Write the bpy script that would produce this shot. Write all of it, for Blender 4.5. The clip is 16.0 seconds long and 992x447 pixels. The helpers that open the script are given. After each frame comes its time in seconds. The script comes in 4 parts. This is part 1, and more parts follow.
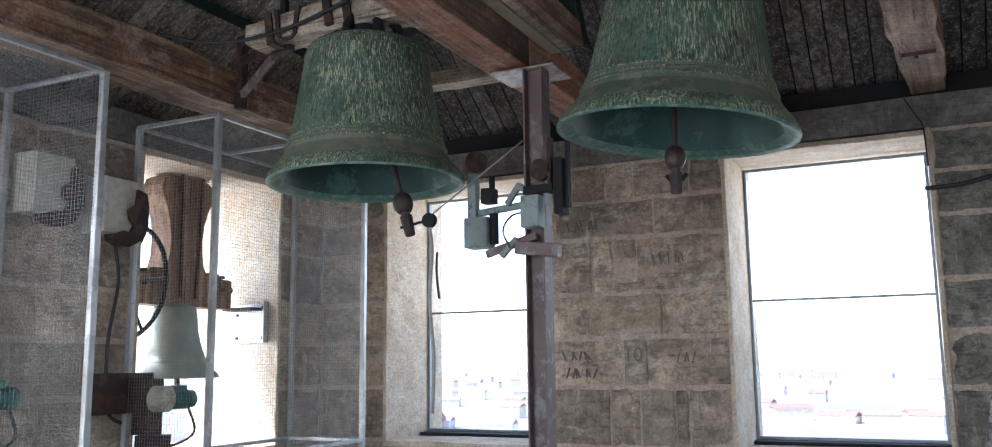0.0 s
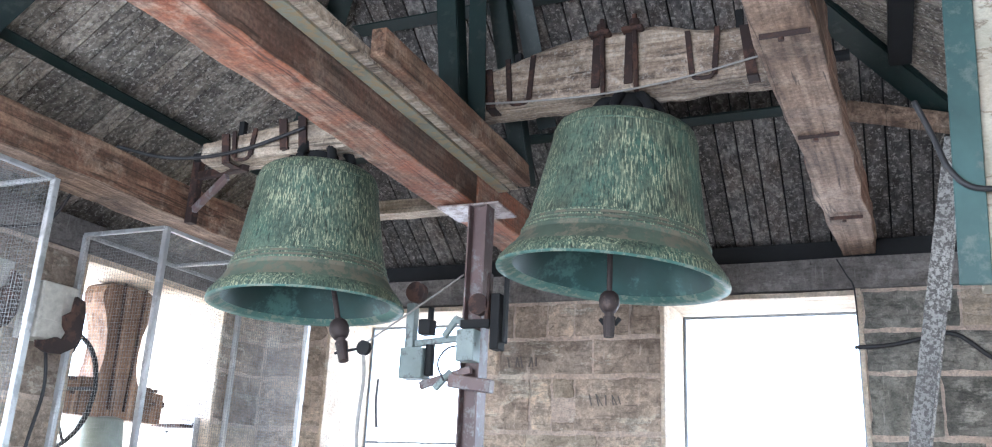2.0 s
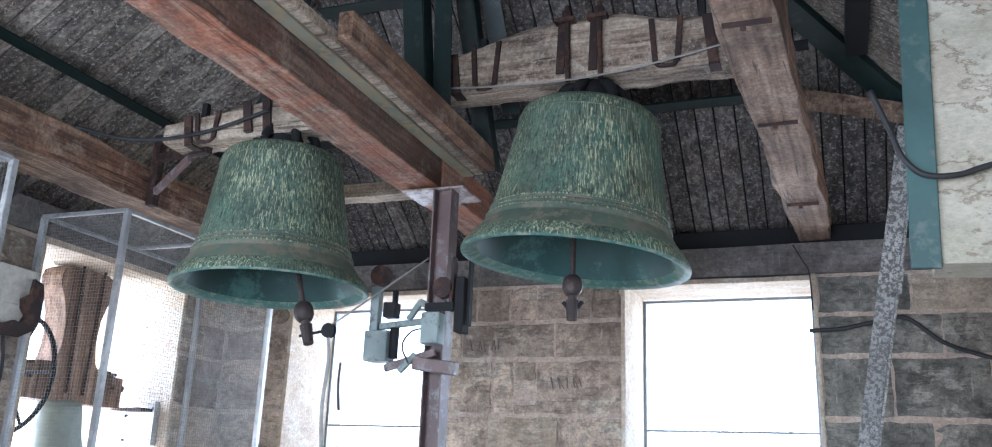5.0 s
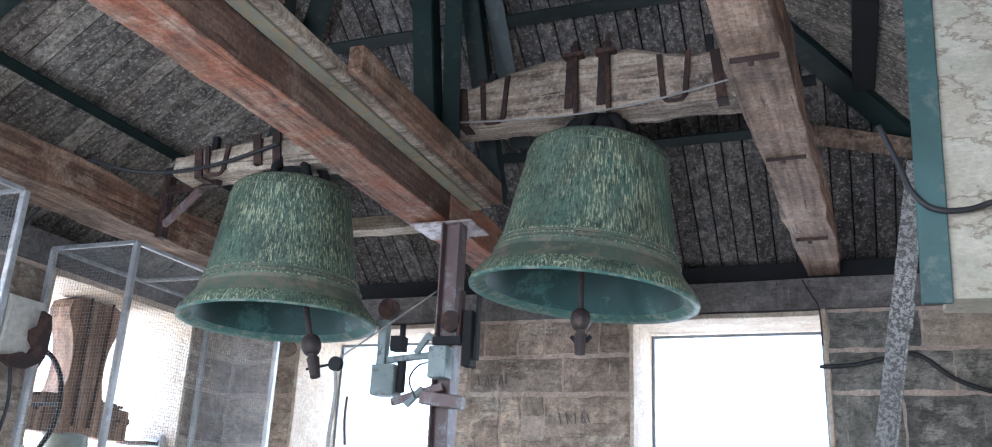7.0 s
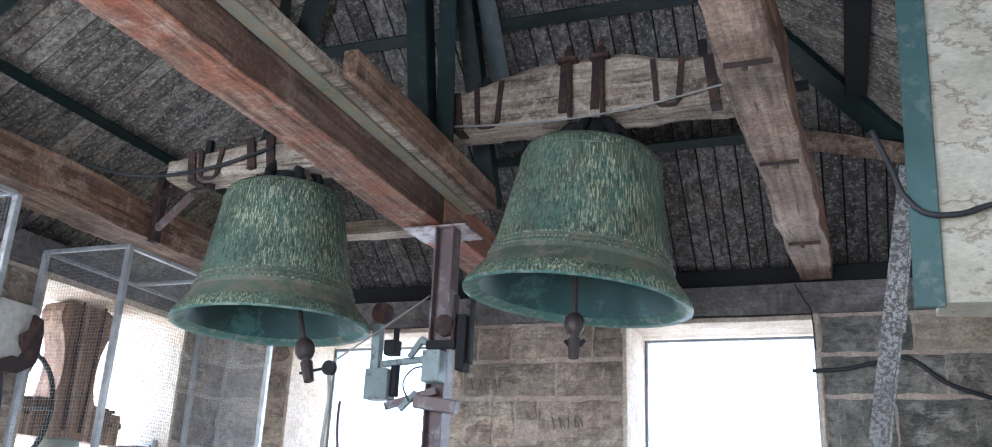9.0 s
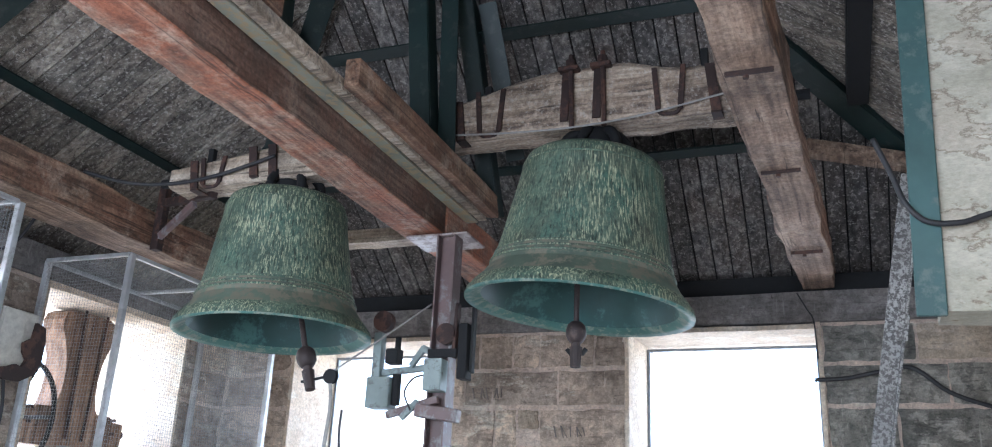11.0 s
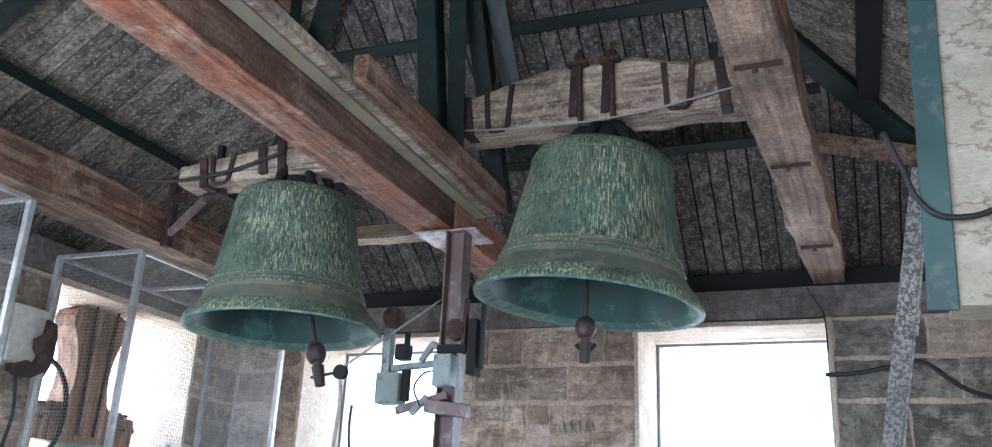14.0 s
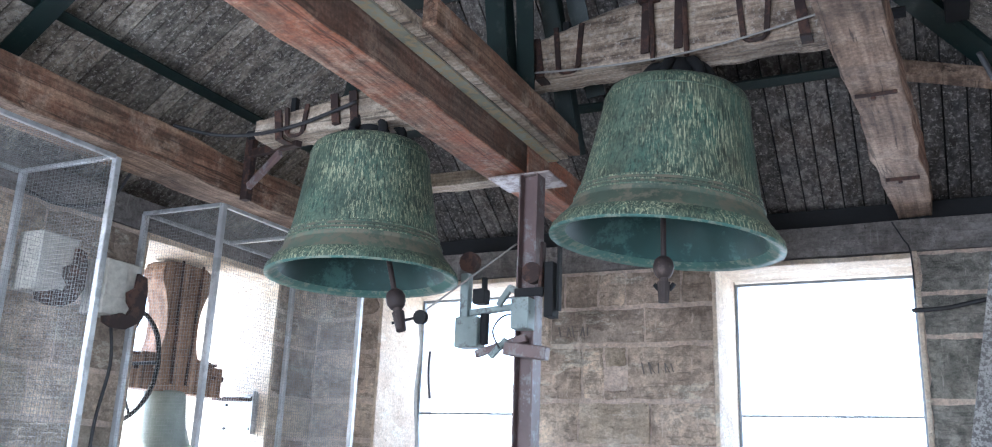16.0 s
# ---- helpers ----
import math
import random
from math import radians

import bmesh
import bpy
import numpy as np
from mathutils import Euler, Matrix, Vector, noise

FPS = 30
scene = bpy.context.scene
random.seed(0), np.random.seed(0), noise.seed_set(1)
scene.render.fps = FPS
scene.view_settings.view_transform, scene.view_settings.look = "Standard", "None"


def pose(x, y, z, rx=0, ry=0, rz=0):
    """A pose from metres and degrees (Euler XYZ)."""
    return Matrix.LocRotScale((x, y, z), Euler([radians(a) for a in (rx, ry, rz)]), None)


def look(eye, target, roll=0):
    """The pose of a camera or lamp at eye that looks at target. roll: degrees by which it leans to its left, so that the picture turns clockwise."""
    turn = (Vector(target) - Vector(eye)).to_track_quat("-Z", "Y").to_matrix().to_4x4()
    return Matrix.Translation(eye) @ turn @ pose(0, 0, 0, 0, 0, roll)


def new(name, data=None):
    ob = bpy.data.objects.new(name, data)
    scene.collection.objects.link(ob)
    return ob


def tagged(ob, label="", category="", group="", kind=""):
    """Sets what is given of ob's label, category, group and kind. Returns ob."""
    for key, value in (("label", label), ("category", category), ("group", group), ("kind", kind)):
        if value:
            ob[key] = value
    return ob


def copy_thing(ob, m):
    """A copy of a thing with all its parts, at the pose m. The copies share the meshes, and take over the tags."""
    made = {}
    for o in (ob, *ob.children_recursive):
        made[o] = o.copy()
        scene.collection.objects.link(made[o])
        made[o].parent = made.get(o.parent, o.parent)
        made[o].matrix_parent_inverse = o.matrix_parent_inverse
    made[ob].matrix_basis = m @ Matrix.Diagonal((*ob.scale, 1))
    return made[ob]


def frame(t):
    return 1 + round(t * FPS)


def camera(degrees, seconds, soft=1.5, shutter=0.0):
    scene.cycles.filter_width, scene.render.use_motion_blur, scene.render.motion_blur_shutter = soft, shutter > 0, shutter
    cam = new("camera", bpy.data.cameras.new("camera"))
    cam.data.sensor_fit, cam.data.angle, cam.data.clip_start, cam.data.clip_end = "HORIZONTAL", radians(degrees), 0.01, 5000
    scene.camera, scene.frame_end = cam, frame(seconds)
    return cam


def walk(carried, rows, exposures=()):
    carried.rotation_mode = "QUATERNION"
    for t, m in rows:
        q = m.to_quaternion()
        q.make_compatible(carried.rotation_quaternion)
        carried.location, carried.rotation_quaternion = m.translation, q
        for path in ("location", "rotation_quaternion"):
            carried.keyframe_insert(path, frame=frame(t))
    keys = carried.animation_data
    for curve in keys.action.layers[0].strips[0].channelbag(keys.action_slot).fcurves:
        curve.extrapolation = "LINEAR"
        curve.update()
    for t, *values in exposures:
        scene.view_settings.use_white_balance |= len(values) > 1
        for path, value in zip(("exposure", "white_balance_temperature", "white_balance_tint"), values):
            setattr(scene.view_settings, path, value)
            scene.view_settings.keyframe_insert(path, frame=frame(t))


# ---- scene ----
cam = camera(57.7, 16.0, soft=1.1)
EXPOSURES = [(t, stops, kelvin, 15) for t, stops, kelvin in (
    (0.0, 2.6, 6150), (1.0, 2.8, 6150), (1.5, 2.9, 6050), (2.0, 3.95, 5850), (2.5, 3.85, 5750), (3.5, 3.6, 5650), (6.0, 3.5, 5650),
    (7.0, 3.45, 5700), (14.5, 3.45, 5750), (15.3, 3.45, 5700), (16.0, 3.55, 5650))]
PATH = [
    (0, (0.038, -0.075, 1.665), (-0.824, 1.704, 1.968), -0.7),
    (0.5, (0.047, -0.097, 1.675), (-0.897, 1.64, 1.981), -0.9),
    (1, (0.058, -0.035, 1.697), (-0.885, 1.694, 2.042), -0.3),
    (1.5, (0.139, -0.064, 1.682), (-0.736, 1.673, 2.147), 1.6),
    (2, (0.193, -0.1, 1.682), (-0.572, 1.654, 2.263), 2.7),
    (2.5, (0.206, -0.101, 1.681), (-0.528, 1.638, 2.343), 3.0),
    (3, (0.196, -0.12, 1.673), (-0.516, 1.64, 2.303), 2.8),
    (3.5, (0.194, -0.12, 1.672), (-0.501, 1.669, 2.232), 2.5),
    (3.7, (0.198, -0.124, 1.671), (-0.493, 1.672, 2.215), 2.4),
    (6, (0.175, -0.154, 1.649), (-0.508, 1.63, 2.242), 2.5),
    (6.5, (0.178, -0.156, 1.644), (-0.508, 1.617, 2.266), 2.6),
    (7, (0.182, -0.146, 1.656), (-0.514, 1.621, 2.282), 2.7),
    (7.5, (0.176, -0.167, 1.64), (-0.518, 1.598, 2.274), 2.7),
    (8, (0.179, -0.148, 1.648), (-0.51, 1.618, 2.286), 2.8),
    (8.5, (0.174, -0.153, 1.652), (-0.505, 1.618, 2.286), 2.6),
    (11, (0.179, -0.152, 1.649), (-0.504, 1.61, 2.304), 2.7),
    (11.5, (0.175, -0.158, 1.639), (-0.517, 1.605, 2.283), 2.9),
    (12, (0.178, -0.146, 1.647), (-0.529, 1.619, 2.27), 2.4),
    (12.5, (0.177, -0.159, 1.648), (-0.533, 1.604, 2.269), 2.5),
    (13, (0.167, -0.151, 1.653), (-0.543, 1.613, 2.274), 2.4),
    (13.5, (0.179, -0.147, 1.649), (-0.531, 1.615, 2.276), 2.4),
    (14, (0.18, -0.148, 1.649), (-0.523, 1.61, 2.294), 2.7),
    (14.5, (0.169, -0.159, 1.648), (-0.533, 1.593, 2.308), 2.5),
    (15, (0.174, -0.155, 1.651), (-0.556, 1.587, 2.31), 2.5),
    (15.5, (0.164, -0.144, 1.64), (-0.613, 1.586, 2.274), 2.5),
    (16, (0.138, -0.142, 1.623), (-0.712, 1.589, 2.153), 2.2),
]
walk(cam, [(t, look(eye, target, roll)) for t, eye, target, roll in PATH], EXPOSURES)

# ---------------------------------------------------------------- light
world = bpy.data.worlds.new("sky")
scene.world = world
world.use_nodes = True
wn = world.node_tree
sky = wn.nodes.new("ShaderNodeTexSky")
sky.sky_type, sky.sun_disc = "NISHITA", False
sky.sun_elevation, sky.sun_rotation = radians(58), radians(-127)
sky.air_density, sky.dust_density = 1.0, 1.0
wn.links.new(sky.outputs[0], wn.nodes["Background"].inputs[0])
wn.nodes["Background"].inputs[1].default_value = 0.15
sun = new("sun", bpy.data.lights.new("sun", "SUN"))
sun.data.energy, sun.data.angle, sun.data.color = 2.2, radians(3.0), (1.0, 0.95, 0.86)
sun.matrix_world = look((-20, -15, 40), (0, 0, 0))


def sky_lamp(x, y, turn, watts, z=2.05, tall=2.0):
    """Stands in for the sky's light in an opening behind or beside the visitor."""
    lamp = new("window_light", bpy.data.lights.new("window_light", "AREA"))
    lamp.data.shape, lamp.data.size, lamp.data.size_y = "RECTANGLE", 1.3, tall
    lamp.data.energy, lamp.data.color = watts, (0.86, 0.94, 1.0)
    lamp.matrix_world = pose(x, y, z, 90, 0, turn)
    return lamp


for lamp_x, lamp_w in ((-3.45, 18), (-0.6, 12)):
    sky_lamp(lamp_x, -1.75, 0, lamp_w)
for lamp_y, lamp_w in ((0.5, 1.6), (4.7, 0.8)):
    sky_lamp(1.55, lamp_y, 90, lamp_w)
for lamp_y, lamp_w in ((2.28, 13), (5.01, 9)):
    sky_lamp(-5.78, lamp_y, -90, lamp_w)
for lamp_x in (-3.45, -0.6):
    sky_lamp(lamp_x, 7.37, 180, 2.2, 2.55, 1.1)


# ---------------------------------------------------------------- materials
def material(name, rough=0.8, metal=0.0):
    m = bpy.data.materials.new(name)
    m.use_nodes = True
    b = m.node_tree.nodes["Principled BSDF"]
    b.inputs["Roughness"].default_value, b.inputs["Metallic"].default_value = rough, metal
    return m, m.node_tree, b


def ramp(nt, fac, stops):
    r = nt.nodes.new("ShaderNodeValToRGB")
    while len(r.color_ramp.elements) < len(stops):
        r.color_ramp.elements.new(0.5)
    for e, (p, c) in zip(r.color_ramp.elements, stops):
        e.position, e.color = p, (*c, 1)
    nt.links.new(fac, r.inputs[0])
    return r.outputs[0]


def coords(nt, scale, per_object=True):
    """Object coordinates, scaled, shifted for each object."""
    tc = nt.nodes.new("ShaderNodeTexCoord")
    mp = nt.nodes.new("ShaderNodeMapping")
    mp.inputs["Scale"].default_value = scale
    nt.links.new(tc.outputs["Object"], mp.inputs["Vector"])
    if per_object:
        oi = nt.nodes.new("ShaderNodeObjectInfo")
        mu = nt.nodes.new("ShaderNodeVectorMath")
        mu.operation = "SCALE"
        mu.inputs[0].default_value = (37.0, 53.0, 71.0)
        nt.links.new(oi.outputs["Random"], mu.inputs["Scale"])
        nt.links.new(mu.outputs[0], mp.inputs["Location"])
    return mp.outputs[0]


def tex(nt, vec, scale, detail=6, rough=0.6, kind="noise"):
    if kind == "noise":
        n = nt.nodes.new("ShaderNodeTexNoise")
        n.inputs["Detail"].default_value, n.inputs["Roughness"].default_value = detail, rough
    else:
        n = nt.nodes.new("ShaderNodeTexVoronoi")
    n.inputs["Scale"].default_value = scale
    nt.links.new(vec, n.inputs["Vector"])
    return n.outputs[0]


def mix(nt, a, b, fac, blend="MIX"):
    n = nt.nodes.new("ShaderNodeMix")
    n.data_type, n.blend_type = "RGBA", blend
    for v, i in ((fac, 0), (a, 6), (b, 7)):
        if isinstance(v, (int, float)):
            n.inputs[i].default_value = v
        elif isinstance(v, tuple):
            n.inputs[i].default_value = (*v, 1)
        else:
            nt.links.new(v, n.inputs[i])
    return n.outputs[2]


def bump(nt, bsdf, height, strength, dist=0.01, before=None):
    n = nt.nodes.new("ShaderNodeBump")
    n.inputs["Strength"].default_value, n.inputs["Distance"].default_value = strength, dist
    nt.links.new(height, n.inputs["Height"])
    if before is not None:
        nt.links.new(before, n.inputs["Normal"])
    nt.links.new(n.outputs[0], bsdf.inputs["Normal"])
    return n.outputs[0]


def place_coords(nt, scale):
    """World coordinates, scaled, so that stains run on from piece to piece."""
    ge = nt.nodes.new("ShaderNodeNewGeometry")
    mp = nt.nodes.new("ShaderNodeMapping")
    mp.inputs["Scale"].default_value = scale
    nt.links.new(ge.outputs["Position"], mp.inputs["Vector"])
    return mp.outputs[0]


def stone_material(name, tones, stain=(0.06, 0.05, 0.045), amount=0.5, vary=0.35, edge=0.08):
    """Worn limestone: per-piece tone, soot that runs over the joints, mortar smears, pale runs and pits."""
    m, nt, b = material(name, 0.92)
    v = coords(nt, (1, 1, 1))
    w = place_coords(nt, (1, 1, 1))
    oi = nt.nodes.new("ShaderNodeObjectInfo")
    base = ramp(nt, tex(nt, v, 4.2, 12, 0.74), [(0.34, tones[0]), (0.5, tones[1]), (0.66, tones[2])])
    tone = ramp(nt, oi.outputs["Random"], [(0.0, (1 - vary,) * 3), (0.5, (1.0, 0.97, 0.93)), (1.0, (1 + vary, 1 + vary, 1 + 0.8 * vary))])
    base = mix(nt, base, tone, 1.0, "MULTIPLY")
    smear = ramp(nt, tex(nt, place_coords(nt, (1.0, 1.0, 2.2)), 2.6, 10, 0.72), [(0.565, (0, 0, 0)), (0.595, (1, 1, 1))])
    base = mix(nt, base, tuple(min(0.85, c * 1.12) for c in tones[2]), mix(nt, (0, 0, 0), smear, 0.6))
    soot = ramp(nt, tex(nt, w, 1.7, 11, 0.68), [(0.5 - edge, (0, 0, 0)), (0.5 + edge, (1, 1, 1))])
    base = mix(nt, base, stain, mix(nt, (0, 0, 0), soot, amount))
    blot = ramp(nt, tex(nt, v, 11, 9, 0.75), [(0.5, (0, 0, 0)), (0.57, (1, 1, 1))])
    base = mix(nt, base, stain, mix(nt, (0, 0, 0), blot, amount * 0.9))
    chisel = ramp(nt, tex(nt, coords(nt, (7, 7, 34)), 1.0, 5, 0.6), [(0.36, (1, 1, 1)), (0.44, (0, 0, 0))])
    base = mix(nt, base, tuple(c * 0.7 for c in stain), mix(nt, (0, 0, 0), chisel, amount * 0.9))
    fine = tex(nt, v, 46, 5, 0.78)
    base = mix(nt, base, ramp(nt, fine, [(0.3, (0.62, 0.6, 0.59)), (0.68, (1.35, 1.33, 1.3))]), 0.75, "MULTIPLY")
    streak = ramp(nt, tex(nt, place_coords(nt, (26, 26, 2.6)), 1.0, 4, 0.6), [(0.64, (0, 0, 0)), (0.69, (1, 1, 1))])
    base = mix(nt, base, tones[2], mix(nt, (0, 0, 0), streak, 0.5))
    pit = ramp(nt, tex(nt, v, 21, 6, 0.7), [(0.31, (1, 1, 1)), (0.36, (0, 0, 0))])
    base = mix(nt, base, tuple(c * 0.5 for c in stain), mix(nt, (0, 0, 0), pit, 0.7))
    nt.links.new(base, b.inputs["Base Color"])
    n1 = bump(nt, b, tex(nt, v, 8, 9, 0.74), 1.0, 0.06)
    bump(nt, b, fine, 0.7, 0.01, n1)
    return m


def plaster_material(name):
    """Cream lime plaster in sheets, with grey washes and ragged brown edges where it flaked."""
    m, nt, b = material(name, 0.9)
    v = coords(nt, (1.0, 1.0, 1.8))
    sheet = tex(nt, v, 3.3, 9, 0.66)
    base = ramp(nt, tex(nt, v, 2.0, 8, 0.6), [(0.32, (0.38, 0.36, 0.28)), (0.52, (0.53, 0.51, 0.42)), (0.7, (0.64, 0.62, 0.52))])
    lost = ramp(nt, sheet, [(0.55, (0, 0, 0)), (0.565, (1, 1, 1))])
    base = mix(nt, base, (0.45, 0.40, 0.32), mix(nt, (0, 0, 0), lost, 0.6))
    rim = ramp(nt, sheet, [(0.52, (0, 0, 0)), (0.55, (1, 1, 1)), (0.565, (0, 0, 0))])
    base = mix(nt, base, (0.16, 0.11, 0.07), mix(nt, (0, 0, 0), rim, 0.75))
    fine = tex(nt, v, 40, 5, 0.72)
    base = mix(nt, base, ramp(nt, fine, [(0.3, (0.75, 0.74, 0.73)), (0.68, (1.2, 1.2, 1.18))]), 0.8, "MULTIPLY")
    nt.links.new(base, b.inputs["Base Color"])
    n1 = bump(nt, b, sheet, 0.8, 0.02)
    bump(nt, b, fine, 0.4, 0.005, n1)
    return m


def wood_material(name, c0, c1, c2, axis, red=0.0, pale=0.0, grit=0.0):
    """Old sawn timber with the grain along an axis (0, 1 or 2)."""
    m, nt, b = material(name, 0.8)
    s = [14, 14, 14]
    s[axis] = 0.7
    v = coords(nt, tuple(s))
    g = tex(nt, v, 1.6, 8, 0.6)
    base = ramp(nt, g, [(0.36, c0), (0.5, c1), (0.64, c2)])
    w = coords(nt, (1.4, 1.4, 1.4))
    dark = ramp(nt, tex(nt, w, 1.7, 8, 0.7), [(0.4, (0, 0, 0)), (0.62, (1, 1, 1))])
    base = mix(nt, base, (0.045, 0.03, 0.022), mix(nt, (0, 0, 0), dark, 0.6))
    if red:
        rr = ramp(nt, tex(nt, coords(nt, (1.1, 1.1, 1.1)), 1.9, 7, 0.7), [(0.42, (0, 0, 0)), (0.58, (1, 1, 1))])
        base = mix(nt, base, (0.35, 0.115, 0.055), mix(nt, (0, 0, 0), rr, red))
    if pale:
        pp = ramp(nt, tex(nt, coords(nt, (2.1, 2.1, 2.1)), 2.3, 8, 0.75), [(0.52, (0, 0, 0)), (0.66, (1, 1, 1))])
        base = mix(nt, base, (0.55, 0.45, 0.36), mix(nt, (0, 0, 0), pp, pale))
    fine = ramp(nt, tex(nt, w, 34, 5, 0.75), [(0.32, (0.45, 0.43, 0.42)), (0.66, (1.4, 1.37, 1.32))])
    base = mix(nt, base, fine, 0.8, "MULTIPLY")
    crack = ramp(nt, tex(nt, v, 3.4, 3, 0.5), [(0.28, (1, 1, 1)), (0.33, (0, 0, 0))])
    base = mix(nt, base, (0.02, 0.014, 0.01), mix(nt, (0, 0, 0), crack, 0.7))
    s[axis] = 0.12
    split = ramp(nt, tex(nt, coords(nt, tuple(c * 0.36 if k != axis else c for k, c in enumerate(s))), 1.0, 5, 0.5), [(0.478, (0, 0, 0)), (0.488, (1, 1, 1)), (0.498, (0, 0, 0))])
    base = mix(nt, base, (0.025, 0.017, 0.012), mix(nt, (0, 0, 0), split, 0.75))
    if grit:
        ge = nt.nodes.new("ShaderNodeNewGeometry")
        tone = ramp(nt, ge.outputs["Random Per Island"], [(0.0, (0.6, 0.6, 0.6)), (1.0, (1.35, 1.33, 1.3))])
        base = mix(nt, base, tone, 1.0, "MULTIPLY")
        gg = ramp(nt, tex(nt, coords(nt, (1, 1, 1)), 42, 5, 0.75), [(0.54, (0, 0, 0)), (0.62, (1, 1, 1))])
        base = mix(nt, base, (0.5, 0.47, 0.42), mix(nt, (0, 0, 0), gg, grit))
    nt.links.new(base, b.inputs["Base Color"])
    n1 = bump(nt, b, g, 0.7, 0.012)
    bump(nt, b, tex(nt, w, 12, 6, 0.7), 0.5, 0.012, n1)
    return m


def paint_material(name, colour, chip, amount=0.3, rough=0.5, metal=0.0, scale=9.0):
    """Painted or bare metal with worn patches of another colour."""
    m, nt, b = material(name, rough, metal)
    v = coords(nt, (1, 1, 1))
    n = tex(nt, v, scale, 9, 0.72)
    k = ramp(nt, n, [(0.62 - 0.3 * amount, (0, 0, 0)), (0.7 - 0.3 * amount, (1, 1, 1))])
    shade = ramp(nt, tex(nt, v, 3, 6, 0.6), [(0.3, tuple(c * 0.65 for c in colour)), (0.7, tuple(min(1, c * 1.25) for c in colour))])
    nt.links.new(mix(nt, shade, chip, k), b.inputs["Base Color"])
    bump(nt, b, n, 0.3, 0.004)
    return m


def bronze_material():
    """Verdigris on bronze, thick with fine pale vertical runs of lime and bird dirt."""
    m, nt, b = material("verdigris_bronze", 0.62, 0.1)
    v = coords(nt, (1, 1, 1))
    base = ramp(nt, tex(nt, v, 3.4, 10, 0.7), [(0.3, (0.024, 0.046, 0.035)), (0.5, (0.065, 0.108, 0.079)), (0.7, (0.13, 0.185, 0.135))])
    teal = ramp(nt, tex(nt, coords(nt, (1.3, 1.3, 0.8)), 2.1, 7, 0.65), [(0.5, (0, 0, 0)), (0.62, (1, 1, 1))])
    base = mix(nt, base, (0.06, 0.15, 0.115), mix(nt, (0, 0, 0), teal, 0.6))
    brown = ramp(nt, tex(nt, v, 1.9, 9, 0.72), [(0.5, (0, 0, 0)), (0.64, (1, 1, 1))])
    base = mix(nt, base, (0.075, 0.07, 0.045), mix(nt, (0, 0, 0), brown, 0.55))
    where = ramp(nt, tex(nt, coords(nt, (1, 1, 0.7)), 2.4, 6, 0.65), [(0.38, (0.1, 0.1, 0.1)), (0.58, (1, 1, 1))])
    runs = None
    for size, length, cut, strength, colour in ((85, 3.2, 0.56, 0.62, (0.34, 0.37, 0.24)), (150, 5.0, 0.555, 0.8, (0.50, 0.52, 0.34)), (60, 2.0, 0.62, 0.35, (0.28, 0.31, 0.2))):
        runs = ramp(nt, tex(nt, coords(nt, (size, size, length)), 1.0, 2.5, 0.55), [(cut, (0, 0, 0)), (cut + 0.06, (1, 1, 1))])
        amount = mix(nt, runs, where, 1.0, "MULTIPLY")
        base = mix(nt, base, colour, mix(nt, (0, 0, 0), amount, strength))
    black = ramp(nt, tex(nt, coords(nt, (85, 85, 2.4)), 1.0, 4, 0.6), [(0.36, (1, 1, 1)), (0.44, (0, 0, 0))])
    base = mix(nt, base, (0.010, 0.019, 0.015), mix(nt, (0, 0, 0), black, 0.75))
    speck = ramp(nt, tex(nt, v, 60, 5, 0.75), [(0.34, (0.6, 0.6, 0.6)), (0.64, (1.3, 1.3, 1.28))])
    base = mix(nt, base, speck, 0.9, "MULTIPLY")
    nt.links.new(base, b.inputs["Base Color"])
    n1 = bump(nt, b, tex(nt, v, 26, 6, 0.7), 0.4, 0.006)
    bump(nt, b, runs, 0.3, 0.003, n1)
    return m


def plain(name, colour, rough=0.6, metal=0.0, grain=20.0):
    m, nt, b = material(name, rough, metal)
    v = coords(nt, (1, 1, 1))
    n = tex(nt, v, grain, 6, 0.65)
    nt.links.new(ramp(nt, n, [(0.3, tuple(c * 0.75 for c in colour)), (0.7, tuple(min(1, c * 1.2) for c in colour))]), b.inputs["Base Color"])
    bump(nt, b, n, 0.2, 0.003)
    return m


STONE = stone_material("sooty_limestone", ((0.32, 0.258, 0.207), (0.64, 0.525, 0.428), (0.84, 0.715, 0.595)), stain=(0.125, 0.095, 0.075), amount=0.46, vary=0.32)
STONE_WARM = stone_material("warm_limestone", ((0.40, 0.33, 0.25), (0.58, 0.49, 0.385), (0.72, 0.63, 0.52)), amount=0.22, vary=0.2)
REVEAL = stone_material("cream_reveal", ((0.64, 0.53, 0.41), (0.77, 0.67, 0.54), (0.85, 0.78, 0.68)), stain=(0.46, 0.33, 0.22), amount=0.22, vary=0.06)
# darker, greener limestone for the far wall right of the second window
STONE_OLIVE = stone_material("olive_limestone", ((0.20, 0.20, 0.175), (0.37, 0.36, 0.32), (0.60, 0.57, 0.50)), stain=(0.06, 0.062, 0.055), amount=0.55, vary=0.2)
MORTAR = stone_material("lime_mortar", ((0.6, 0.49, 0.41), (0.74, 0.62, 0.53), (0.84, 0.73, 0.63)), stain=(0.2, 0.16, 0.13), amount=0.2, vary=0.05)
CONCRETE = stone_material("ring_concrete", ((0.17, 0.16, 0.155), (0.24, 0.225, 0.215), (0.34, 0.32, 0.3)), amount=0.35, vary=0.05)
PLASTER = plaster_material("flaking_plaster")
PLATE = paint_material("pale_scuffed_plate", (0.36, 0.30, 0.28), (0.14, 0.09, 0.08), 0.5)
